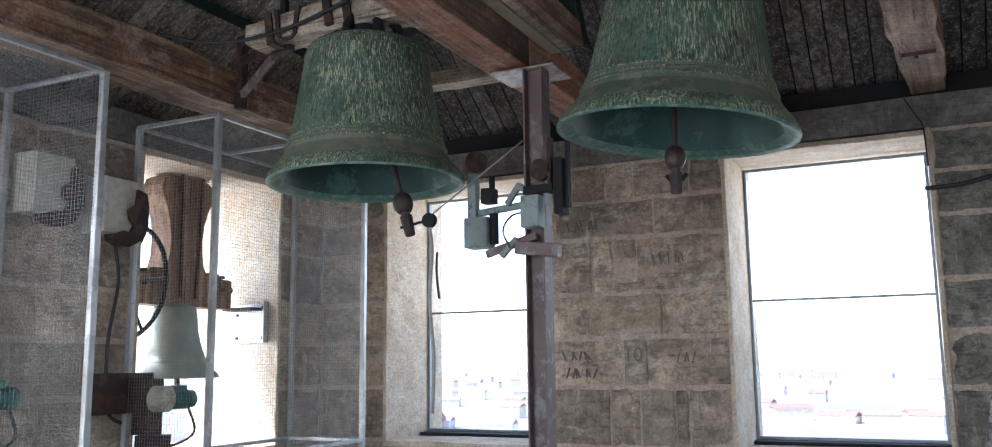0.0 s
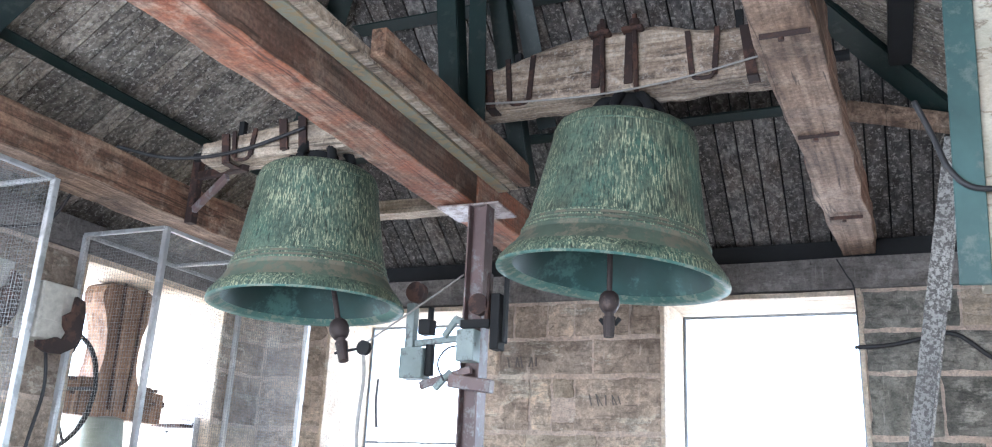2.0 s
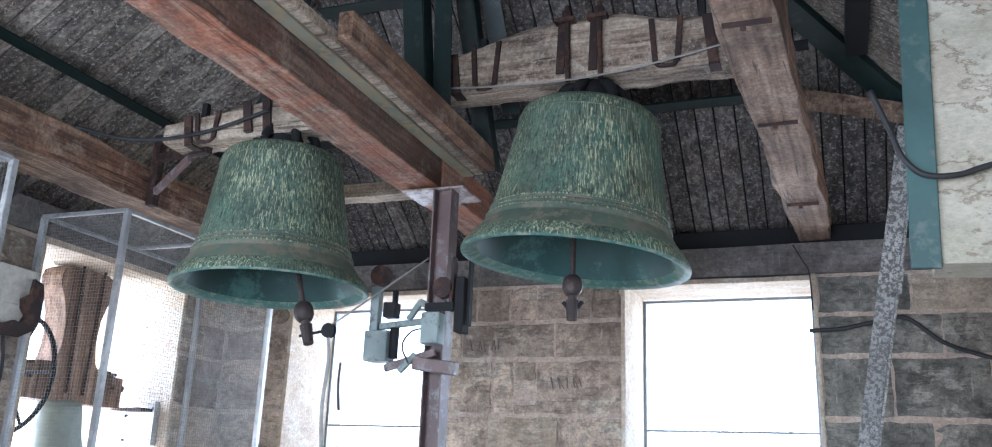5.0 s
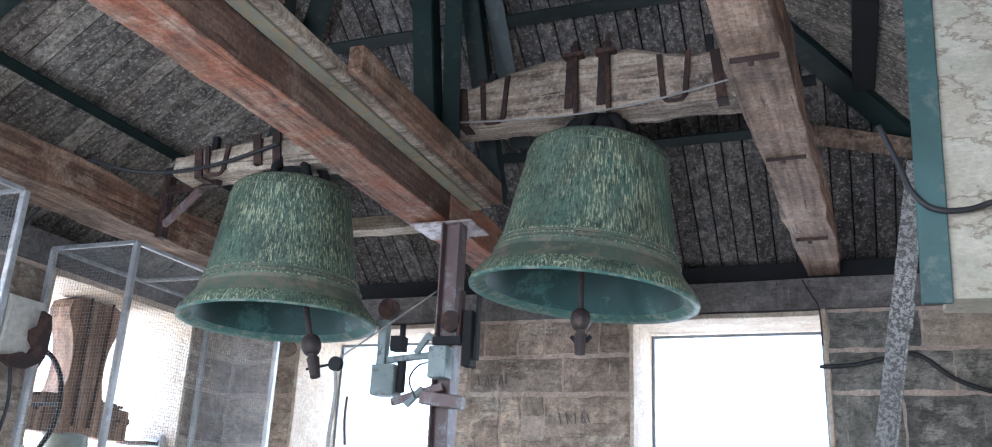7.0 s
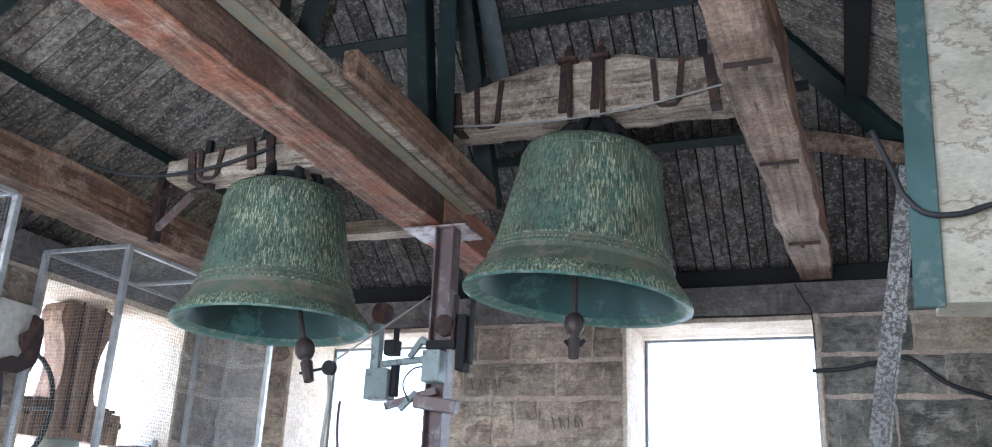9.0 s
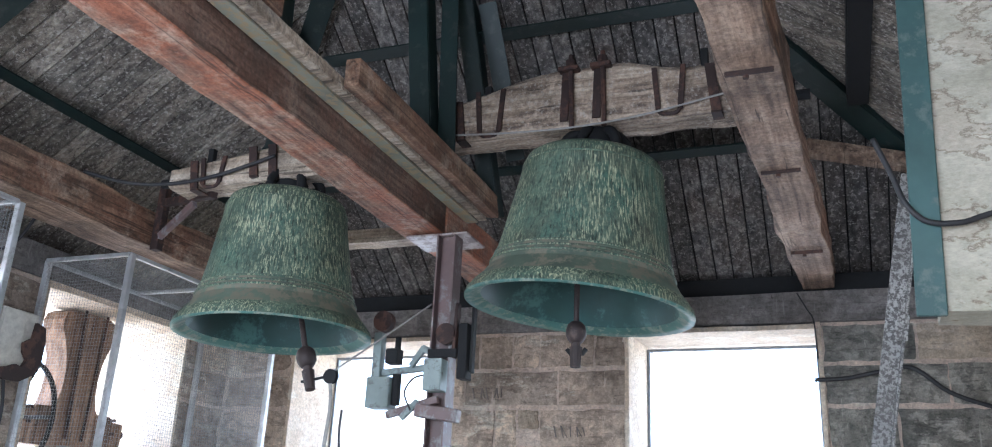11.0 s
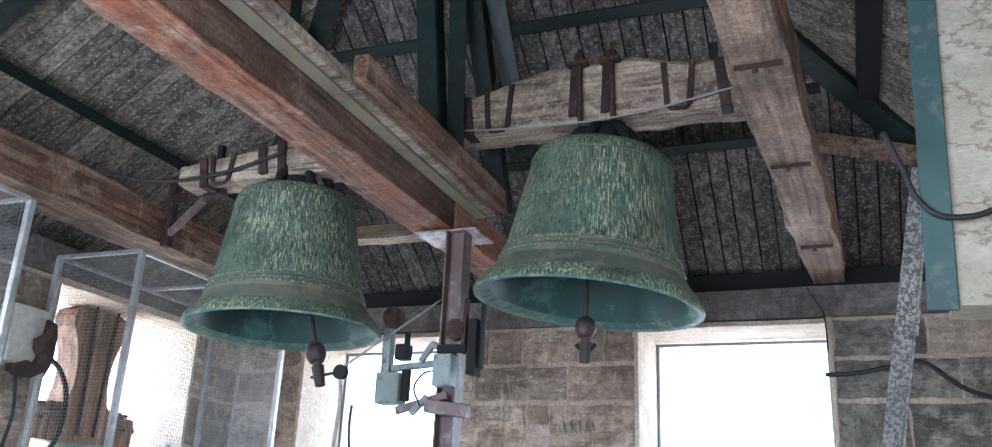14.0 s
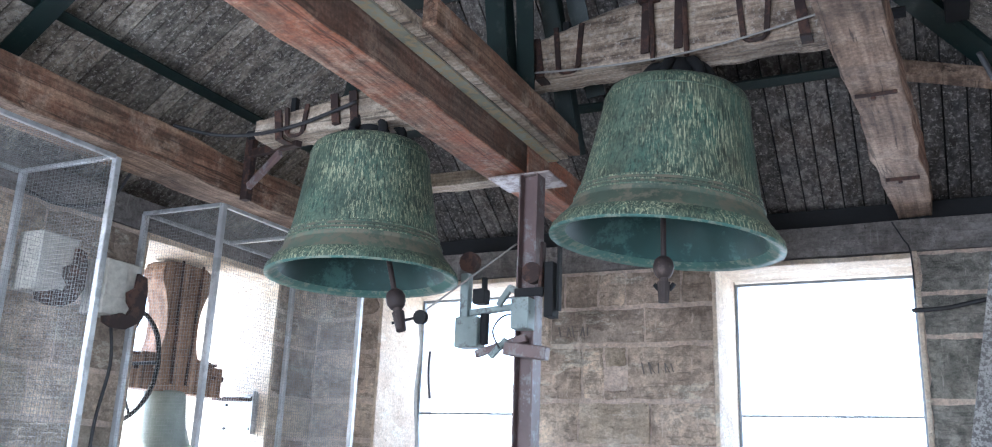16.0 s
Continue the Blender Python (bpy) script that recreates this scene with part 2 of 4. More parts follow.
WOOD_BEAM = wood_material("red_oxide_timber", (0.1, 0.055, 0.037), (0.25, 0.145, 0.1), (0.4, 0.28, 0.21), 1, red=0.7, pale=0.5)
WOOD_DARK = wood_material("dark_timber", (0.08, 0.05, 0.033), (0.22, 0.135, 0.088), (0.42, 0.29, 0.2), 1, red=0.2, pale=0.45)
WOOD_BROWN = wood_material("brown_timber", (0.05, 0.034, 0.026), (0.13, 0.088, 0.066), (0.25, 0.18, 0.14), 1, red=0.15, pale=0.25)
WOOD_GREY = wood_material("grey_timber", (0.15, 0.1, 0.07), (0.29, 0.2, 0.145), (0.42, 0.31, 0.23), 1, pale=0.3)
WOOD_YOKE = wood_material("pale_headstock_timber", (0.12, 0.09, 0.072), (0.33, 0.26, 0.2), (0.54, 0.46, 0.37), 0, pale=0.75, grit=0.45)
WOOD_PALE = wood_material("pale_timber", (0.34, 0.27, 0.2), (0.5, 0.42, 0.33), (0.62, 0.55, 0.45), 0)
WOOD_SMALL = wood_material("small_yoke_timber", (0.16, 0.09, 0.055), (0.28, 0.17, 0.11), (0.4, 0.27, 0.19), 2)
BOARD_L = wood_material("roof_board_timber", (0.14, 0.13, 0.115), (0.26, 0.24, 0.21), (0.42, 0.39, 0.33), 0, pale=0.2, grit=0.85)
# far and back boards: same timber, darkened for the shade under the eaves
BOARD_SHADED = wood_material("shaded_roof_board_timber", (0.04, 0.04, 0.041), (0.095, 0.093, 0.092), (0.2, 0.193, 0.187), 1, pale=0.08, grit=0.42)
GREEN = paint_material("green_painted_steel", (0.006, 0.0185, 0.017), (0.026, 0.034, 0.031), 0.25)
GREEN_PALE = paint_material("faded_green_steel", (0.05, 0.108, 0.104), (0.11, 0.15, 0.14), 0.3)
IRON = paint_material("dark_brown_iron", (0.05, 0.036, 0.034), (0.1, 0.07, 0.06), 0.3, 0.6, 0.3)
OLIVE = paint_material("faded_olive_steel", (0.33, 0.34, 0.27), (0.42, 0.33, 0.2), 0.5, scale=22.0)
WIRE = plain("dull_zinc_wire", (0.27, 0.28, 0.28), 0.5, 0.2)
RUST = paint_material("rusty_iron", (0.036, 0.021, 0.018), (0.085, 0.042, 0.03), 0.4, 0.75, 0.2)
POST = paint_material("brown_painted_steel", (0.13, 0.085, 0.08), (0.2, 0.19, 0.19), 0.3)
GALV = paint_material("galvanised_steel", (0.5, 0.52, 0.53), (0.36, 0.37, 0.37), 0.4, 0.45, 0.5)
FLAKY = paint_material("flaking_grey_steel", (0.26, 0.255, 0.24), (0.075, 0.07, 0.065), 0.55, 0.7, 0.0, 75.0)
MACHINE = paint_material("grey_green_machine_paint", (0.22, 0.27, 0.26), (0.1, 0.1, 0.1), 0.25)
BRONZE = bronze_material()
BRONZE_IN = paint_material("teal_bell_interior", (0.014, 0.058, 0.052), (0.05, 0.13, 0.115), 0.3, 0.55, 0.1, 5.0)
BRONZE_RIM = paint_material("pale_teal_bell_rim", (0.055, 0.15, 0.125), (0.19, 0.24, 0.19), 0.4, 0.55, 0.1, 14.0)
BRONZE_LIP = paint_material("brownish_bell_lip", (0.10, 0.14, 0.105), (0.18, 0.17, 0.125), 0.5, 0.6, 0.1, 9.0)
BRONZE_PALE = plain("pale_grey_bronze", (0.24, 0.28, 0.25), 0.55, 0.1, 6.0)
BLACK = plain("black_rubber", (0.02, 0.02, 0.022), 0.6)
# near black: the shade under the roof is included in this colour
DARK = plain("dark_shaded_steel", (0.006, 0.0065, 0.0075), 0.8, 0.0)
FLOOR = plain("grey_floor_screed", (0.5, 0.47, 0.42), 0.9, 0.0, 3.0)
WHITE_BOX = plain("off_white_plastic", (0.5, 0.49, 0.44), 0.5)
MOTOR_GREEN = plain("teal_motor_paint", (0.045, 0.16, 0.145), 0.45)
ALU = plain("window_aluminium", (0.22, 0.24, 0.26), 0.45, 0.6)
ROPE = plain("grey_cable", (0.3, 0.29, 0.27), 0.7)


# ---------------------------------------------------------------- mesh helpers
def part(name, bm, mat, parent=None, label="", smooth=False):
    me = bpy.data.meshes.new(name)
    bm.normal_update()
    bm.to_mesh(me)
    bm.free()
    me.materials.append(mat)
    if smooth:
        for p in me.polygons:
            p.use_smooth = True
    ob = new(name, me)
    ob.parent = parent
    if label:
        ob["label"] = label
    return ob


def thing(name, at, label, category, group="", kind="", turn=0.0):
    ob = new(name)
    ob.empty_display_size = 0.1
    ob.matrix_basis = pose(*at, 0, 0, turn)
    return tagged(ob, label, category, group, kind)


def add_box(bm, lo, hi, m=None, bevel=0.0):
    c = [(a + b) / 2 for a, b in zip(lo, hi)]
    s = [b - a for a, b in zip(lo, hi)]
    r = bmesh.ops.create_cube(bm, size=1.0, matrix=Matrix.Translation(c) @ Matrix.Diagonal((*s, 1)))
    vs = r["verts"]
    if bevel:
        es = list({e for v in vs for e in v.link_edges})
        g = bmesh.ops.bevel(bm, geom=es, offset=bevel, segments=1, affect="EDGES")
        vs = list({v for f in g["faces"] for v in f.verts} | {v for v in vs if v.is_valid})
    if m is not None:
        bmesh.ops.transform(bm, matrix=m, verts=vs)
    return vs


def box(lo, hi, bevel=0.0, m=None):
    bm = bmesh.new()
    add_box(bm, lo, hi, m, bevel)
    return bm


def between(a, b, up=(0, 0, 1)):
    """A frame at a whose z runs towards b; x is kept level."""
    a, b = Vector(a), Vector(b)
    z = (b - a).normalized()
    x = Vector(up).cross(z)
    if x.length < 1e-4:
        x = Vector((1, 0, 0))
    x.normalize()
    y = z.cross(x)
    m = Matrix((x, y, z)).transposed().to_4x4()
    m.translation = a
    return m, (b - a).length


def bar(a, b, w, h, bevel=0.004, bm=None):
    """A straight bar from a to b, w wide (level) and h deep."""
    m, n = between(a, b)
    bm = bm or bmesh.new()
    add_box(bm, (-w / 2, -h / 2, 0), (w / 2, h / 2, n), m, bevel)
    return bm


def angle_bar(a, b, w, t=0.008, flip=1, bm=None):
    """An L-shaped steel angle from a to b."""
    m, n = between(a, b)
    bm = bm or bmesh.new()
    add_box(bm, (-w / 2, -t / 2, 0), (w / 2, t / 2, n), m)
    add_box(bm, (flip * w / 2 - t / 2, t / 2 + 0.0005, 0), (flip * w / 2 + t / 2, w, n), m)
    return bm


def rod(a, b, r, n=10, bm=None, r2=None):
    m, length = between(a, b)
    bm = bm or bmesh.new()
    bmesh.ops.create_cone(bm, cap_ends=True, segments=n, radius1=r, radius2=r if r2 is None else r2, depth=length,
                          matrix=m @ Matrix.Translation((0, 0, length / 2)))
    return bm


def tube(points, r, n=8, bm=None):
    """A round tube along a smoothed line of points."""
    ps = [Vector(p) for p in points]
    fine = []
    for i in range(len(ps) - 1):
        p0, p1, p2, p3 = ps[max(i - 1, 0)], ps[i], ps[i + 1], ps[min(i + 2, len(ps) - 1)]
        for k in range(6):
            t = k / 6
            fine.append(0.5 * (2 * p1 + (p2 - p0) * t + (2 * p0 - 5 * p1 + 4 * p2 - p3) * t * t + (3 * p1 - p0 - 3 * p2 + p3) * t ** 3))
    fine.append(ps[-1])
    bm = bm or bmesh.new()
    rings = []
    for i, p in enumerate(fine):
        d = (fine[min(i + 1, len(fine) - 1)] - fine[max(i - 1, 0)]).normalized()
        x = d.cross(Vector((0.13, 0.27, 0.95))).normalized()
        y = d.cross(x)
        rings.append([bm.verts.new(p + r * (math.cos(a) * x + math.sin(a) * y)) for a in (2 * math.pi * k / n for k in range(n))])
    for a, b in zip(rings, rings[1:]):
        for k in range(n):
            bm.faces.new((a[k], a[(k + 1) % n], b[(k + 1) % n], b[k]))
    bm.faces.new(rings[0][::-1])
    bm.faces.new(rings[-1])
    return bm


def lathe(profile, n=72):
    """A turned body about z from (radius, height) pairs; the profile is closed where it meets the axis."""
    bm = bmesh.new()
    rings = []
    for r, z in profile:
        if r < 1e-5:
            rings.append([bm.verts.new((0, 0, z))])
        else:
            rings.append([bm.verts.new((r * math.cos(a), r * math.sin(a), z)) for a in (2 * math.pi * k / n for k in range(n))])
    for a, b in zip(rings, rings[1:]):
        for k in range(n):
            q = [a[k % len(a)], a[(k + 1) % len(a)], b[(k + 1) % len(b)], b[k % len(b)]]
            q = list(dict.fromkeys(q))
            if len(q) > 2:
                bm.faces.new(q)
    bmesh.ops.recalc_face_normals(bm, faces=bm.faces)
    return bm


def roughen(bm, amount, scale, cuts=0):
    """Uneven hand-worked edges and faces."""
    if cuts:
        bmesh.ops.subdivide_edges(bm, edges=[e for e in bm.edges if e.calc_length() > 0.12], cuts=cuts, use_grid_fill=True)
    for v in bm.verts:
        v.co += noise.noise_vector(v.co * scale) * amount
    return bm


def timber(name, lo, hi, mat, label, category="beam", group="", wear=0.012, sides=None):
    """A long squared timber, chamfered and uneven."""
    bm = bmesh.new()
    axis = max(range(3), key=lambda i: hi[i] - lo[i])
    n = max(2, int((hi[axis] - lo[axis]) / 0.12))
    o = [i for i in range(3) if i != axis]
    c = 0.022
    ring0 = [(0, c), (0, 1 - c), (c, 1), (1 - c, 1), (1, 1 - c), (1, c), (1 - c, 0), (c, 0)]
    rings = []
    for k in range(n + 1):
        ring = []
        for u, v in ring0:
            p = [0, 0, 0]
            p[axis] = lo[axis] + (hi[axis] - lo[axis]) * k / n
            p[o[0]] = lo[o[0]] + (hi[o[0]] - lo[o[0]]) * u
            p[o[1]] = lo[o[1]] + (hi[o[1]] - lo[o[1]]) * v
            p = Vector(p)
            p += noise.noise_vector(p * 2.3) * wear + noise.noise_vector(p * 11) * wear * 0.5
            ring.append(bm.verts.new(p))
        rings.append(ring)
    for a, b in zip(rings, rings[1:]):
        for k in range(8):
            bm.faces.new((a[k], a[(k + 1) % 8], b[(k + 1) % 8], b[k]))
    bm.faces.new(rings[0])
    bm.faces.new(rings[-1])
    bmesh.ops.recalc_face_normals(bm, faces=bm.faces)
    bm.normal_update()
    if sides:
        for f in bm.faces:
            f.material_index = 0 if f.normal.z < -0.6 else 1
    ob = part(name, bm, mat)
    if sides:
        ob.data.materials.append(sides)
    return tagged(ob, label, category, group)


# ---------------------------------------------------------------- plan
XL, XR, YF, YB = -4.8, 1.4, 6.4, -1.6          # inner faces of the walls
THICK = 0.95
RING0, RING1 = 3.16, 3.38                        # concrete ring beam
SILL, HEAD, HEAD_OUT = 1.03, 3.115, 3.18   # the soffits rise outwards
W2, W3, WL = (-4.136, -2.72), (-1.253, 0.072), (4.35, 5.79)   # window openings
FRAME_Y = 7.1


# ---------------------------------------------------------------- large structure
def wall_mesh(boxes):
    bm = bmesh.new()
    for lo, hi in boxes:
        add_box(bm, lo, hi)
    return bm


CORE = 0.02     # how far the mortar bed lies behind the stone faces
WL0 = (1.55, 3.02)
yi, yo = YF + CORE, YF + THICK
xa, xb = XL - THICK, XR + THICK
wall_far = tagged(part("wall_far", wall_mesh([
    ((xa, yi, 0), (xb, yo, SILL - 0.04)), ((xa, YF + 0.102, HEAD_OUT + 0.05), (xb, yo, RING1)),
    ((xa, yi, SILL - 0.04), (W2[0] - 0.03, yo, RING0 + 0.001)), ((W2[1] + 0.03, yi, SILL - 0.04), (W3[0] - 0.03, yo, RING0 + 0.001)),
    ((W3[1] + 0.03, yi, SILL - 0.04), (xb, yo, RING0 + 0.001)),
    ((xa, YF + 0.102, RING0 + 0.001), (W2[0] - 0.03, yo, HEAD_OUT + 0.05)), ((W2[1] + 0.03, YF + 0.102, RING0 + 0.001), (W3[0] - 0.03, yo, HEAD_OUT + 0.05)),
    ((W3[1] + 0.03, YF + 0.102, RING0 + 0.001), (xb, yo, HEAD_OUT + 0.05))]), MORTAR), "sooty old limestone block wall with two tall windows", "wall", "", "structure")
xi, xo = XL - CORE, XL - THICK
wall_left = tagged(part("wall_left", wall_mesh([
    ((xo, YB, 0), (xi, YF + CORE - 0.002, SILL - 0.04)), ((xo, YB, HEAD + 0.05), (xi, YF + CORE - 0.002, RING0 + 0.001)),
    ((xo, YB, SILL - 0.04), (xi, WL0[0] - 0.03, HEAD + 0.05)), ((xo, WL0[1] + 0.03, SILL - 0.04), (xi, WL[0] - 0.03, HEAD + 0.05)),
    ((xo, WL[1] + 0.03, SILL - 0.04), (xi, YF + CORE - 0.002, HEAD + 0.05))]), MORTAR), "rubble and limestone wall with open bell windows", "wall", "", "structure")
tagged(part("wall_right", wall_mesh([
    ((XR, YB, 0), (XR + THICK, YF + CORE - 0.002, SILL)), ((XR, YB, HEAD), (XR + THICK, YF + CORE - 0.002, RING0)),
    ((XR, YB, SILL), (XR + THICK, -0.15, HEAD)), ((XR, 1.15, SILL), (XR + THICK, 4.05, HEAD)), ((XR, 5.35, SILL), (XR + THICK, YF + CORE - 0.002, HEAD))]), STONE),
    "plain limestone wall with open windows", "wall", "", "structure")
yb0, yb1 = YB - THICK, YB - 0.002
tagged(part("wall_back", wall_mesh([
    ((xa, yb0, 0), (xb, yb1, SILL)), ((xa, yb0, HEAD), (xb, yb1, RING1)), ((xa, yb0, SILL), (-4.1, yb1, HEAD)),
    ((-2.8, yb0, SILL), (-1.25, yb1, HEAD)), ((0.05, yb0, SILL), (xb, yb1, HEAD))]), STONE),
    "plain limestone wall with open windows behind the visitor", "wall", "", "structure")
tagged(part("floor", box((XL - THICK, YB - THICK, -0.3), (XR + THICK, YF + THICK, -0.002)), FLOOR), "worn grey screed floor", "floor", "", "structure")


def slab(name, lo, hi, mat, parent, cuts=5, rough_by=0.008):
    bm = bmesh.new()
    add_box(bm, lo, hi)
    roughen(bm, rough_by, 5.0, cuts)
    return part(name, bm, mat, parent)


# cream-coloured reveals, lintel soffits and sills
for a, b in (W2, W3):
    slab("reveal", (a - 0.03, YF - 0.004, SILL - 0.04), (a, yo, HEAD_OUT), REVEAL, wall_far)
    slab("reveal", (b, YF - 0.004, SILL - 0.04), (b + 0.03, yo, HEAD_OUT), REVEAL, wall_far)
    lintel = box((a - 0.03, YF - 0.004, HEAD), (b + 0.03, yo, HEAD + 0.035))
    roughen(lintel, 0.007, 5.0, 5)
    for v in lintel.verts:
        v.co.z += (HEAD_OUT - HEAD) * (v.co.y - YF) / THICK
    part("soffit", lintel, REVEAL, wall_far)
    slab("sill", (a, YF - 0.03, SILL - 0.04), (b, yo, SILL), REVEAL, wall_far)
for a, b in (WL, WL0):
    slab("reveal", (xo, a - 0.03, SILL - 0.04), (XL + 0.004, a, HEAD), REVEAL, wall_left)
    slab("reveal", (xo, b, SILL - 0.04), (XL + 0.004, b + 0.03, HEAD), REVEAL, wall_left)
    slab("soffit", (xo, a - 0.03, HEAD), (XL + 0.004, b + 0.03, HEAD + 0.05), REVEAL, wall_left)
    slab("sill", (xo, a, SILL - 0.04), (XL + 0.03, b, SILL), REVEAL, wall_left)

# concrete ring beam on the walls
ring = bmesh.new()
add_box(ring, (XL, YF - 0.01, RING0 + 0.004), (XR, YF + 0.1, RING1))
add_box(ring, (xo, YB, RING0 + 0.004), (XL + 0.01, YF + 0.1, RING1 - 0.001))
add_box(ring, (XR - 0.01, YB, RING0 + 0.004), (XR + THICK, YF + 0.1, RING1 - 0.002))
roughen(ring, 0.006, 4.0, 12)
tagged(part("ring_beam", ring, CONCRETE), "stained grey concrete ring beam on the walls", "trim", "", "structure")

# boarded hipped roof; each slope is one sheet of boards with open joints
EAVE_L, EAVE_R, EAVE_F, EAVE_B, EAVE_Z, PITCH = -5.1, 1.72, 6.7, -1.9, 3.42, 0.70
MID = (EAVE_L + EAVE_R) / 2


def roof_z(d):
    return EAVE_Z + PITCH * d


def board(bm, a, b, c, d, lift=0.022):
    """One tapered board from four plan corners on the slope, a and b at the eave."""
    low = [bm.verts.new(p) for p in (a, b, c, d)]
    up = [bm.verts.new((p[0], p[1], p[2] + lift)) for p in (a, b, c, d)]
    bm.faces.new(low[::-1])
    bm.faces.new(up)
    for i in range(4):
        bm.faces.new((low[i], low[(i + 1) % 4], up[(i + 1) % 4], up[i]))


rng = random.Random(5)
BOARD, GAP = 0.135, 0.011
half = MID - EAVE_L


def run(u, lo, hi):
    """How far a board at u climbs before it meets a hip or the ridge."""
    return max(0.0, min(u - lo, hi - u, half))


def slope(name, lo, hi, place, mat, label):
    bm = bmesh.new()
    u = lo
    while u < hi - 0.05:
        v = min(u + BOARD * rng.uniform(0.92, 1.08), hi)
        a, b = u + GAP / 2, v - GAP / 2
        sag = rng.uniform(-0.006, 0.004)
        board(bm, place(a, 0, sag), place(b, 0, sag), place(b, run(b, lo, hi), sag), place(a, run(a, lo, hi), sag))
        u = v
    return tagged(part(name, bm, mat), label, "ceiling", "", "structure")


slope("ceiling_left", EAVE_B, EAVE_F, lambda u, d, s: (EAVE_L + d, u, roof_z(d) + s), BOARD_L, "weathered grey boards under the roof")
slope("ceiling_right", EAVE_B, EAVE_F, lambda u, d, s: (EAVE_R - d, u, roof_z(d) + s), BOARD_L, "weathered grey boards under the roof")
slope("ceiling_far", EAVE_L, EAVE_R, lambda u, d, s: (u, EAVE_F - d, roof_z(d) + s), BOARD_SHADED, "weathered grey boards under the roof")
slope("ceiling_back", EAVE_L, EAVE_R, lambda u, d, s: (u, EAVE_B + d, roof_z(d) + s), BOARD_SHADED, "weathered grey boards under the roof")
# dark tiles' underlay over the boards
lid = bmesh.new()
k = 0.4
e = [(EAVE_L - k, EAVE_B - k), (EAVE_R + k, EAVE_B - k), (EAVE_R + k, EAVE_F + k), (EAVE_L - k, EAVE_F + k)]
lv = [lid.verts.new((x, y, EAVE_Z - k * PITCH + 0.06)) for x, y in e]
r0, r1 = lid.verts.new((MID, EAVE_B + half, roof_z(half) + 0.06)), lid.verts.new((MID, EAVE_F - half, roof_z(half) + 0.06))
for f in ((lv[0], lv[1], r0), (lv[1], lv[2], r1, r0), (lv[2], lv[3], r1), (lv[3], lv[0], r0, r1)):
    lid.faces.new(f)
g = bmesh.ops.extrude_face_region(lid, geom=lid.faces[:])
bmesh.ops.translate(lid, vec=(0, 0, 0.12), verts=[v for v in g["geom"] if isinstance(v, bmesh.types.BMVert)])
bmesh.ops.recalc_face_normals(lid, faces=lid.faces)
tagged(part("roof", lid, DARK), "dark roof covering over the boards", "roof", "", "structure")

# dark steel wall plate on the ring beam; its near-black carries the eaves' shade
tagged(part("wall_plate", box((XL + 0.02, 6.44, RING1 + 0.004), (XR, 6.46, 3.52), 0.004), DARK), "dark steel wall plate under the eaves", "trim", "", "structure")

# steel purlins and hips of the roof
def steel(name, a, b, w, label, mat=None, flip=1, up=(0, 0, 1)):
    m, n = between(a, b, up)
    ob = thing(name, a, label, "steel beam", "steel roof members")
    m = Matrix.Translation(-Vector(a)) @ m
    part("flange", box((-w / 2, -0.005, 0), (w / 2, 0.005, n), 0.0, m), mat or GREEN, ob)
    part("web", box((flip * w / 2 - 0.005, 0.0055, 0), (flip * w / 2 + 0.005, w, n), 0.0, m), mat or GREEN, ob)
    return ob


def purlin(axis, d, lo, hi):
    z = roof_z(d) - 0.075
    if axis == "left":
        return steel("purlin", (EAVE_L + d, lo, z), (EAVE_L + d, hi, z), 0.12, "dark green painted steel purlin under the boards")
    if axis == "right":
        # same steel as the other purlins, blackened for the right slope's shade
        return steel("purlin", (EAVE_R - d, lo, z), (EAVE_R - d, hi, z), 0.12, "steel purlin darkened for the shade under the boards", DARK)
    return steel("purlin", (lo, EAVE_F - d, z - 0.04), (hi, EAVE_F - d, z - 0.04), 0.14, "dark green painted steel purlin under the boards")


purlin("left", 0.955, -0.9, 5.8)
purlin("left", 2.0, 0.3, 4.5)
purlin("far", 1.2, -3.9, -0.02)
purlin("far", 2.05, -3.0, -0.4)
purlin("right", 1.29, -0.5, 5.25)
purlin("right", 2.5, 0.8, 4.1)
steel("rafter", (EAVE_L + 0.3, 2.80, roof_z(0.3) - 0.13), (MID, 2.80, roof_z(half) - 0.13), 0.13, "green painted steel rafter under the boards", GREEN)
for sx, drop in ((EAVE_L + 0.15, 0.17), (EAVE_R - 0.15, 0.09)):
    dx = MID - sx
    out = 0.2 if drop > 0.1 else 0.0
    steel("hip_rafter", (sx - out, EAVE_F - 0.15, roof_z(0.15) - drop), (MID - out, EAVE_F - 0.15 - abs(dx), roof_z(half) - drop), 0.17,
          "dark green painted steel hip rafter")

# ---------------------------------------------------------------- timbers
# outer beams: floor-lit undersides and shaded sides put into the timber colours
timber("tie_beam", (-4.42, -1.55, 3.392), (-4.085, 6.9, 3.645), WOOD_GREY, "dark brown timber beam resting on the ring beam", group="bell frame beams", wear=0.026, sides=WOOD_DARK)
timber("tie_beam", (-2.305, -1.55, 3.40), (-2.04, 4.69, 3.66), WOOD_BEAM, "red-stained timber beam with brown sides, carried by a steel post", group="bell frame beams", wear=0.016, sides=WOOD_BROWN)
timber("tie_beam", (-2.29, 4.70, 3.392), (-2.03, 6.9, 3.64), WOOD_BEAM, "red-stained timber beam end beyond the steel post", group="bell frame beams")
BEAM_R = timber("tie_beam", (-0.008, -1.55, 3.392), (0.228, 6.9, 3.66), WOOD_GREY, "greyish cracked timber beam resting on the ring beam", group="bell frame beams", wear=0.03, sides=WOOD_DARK)
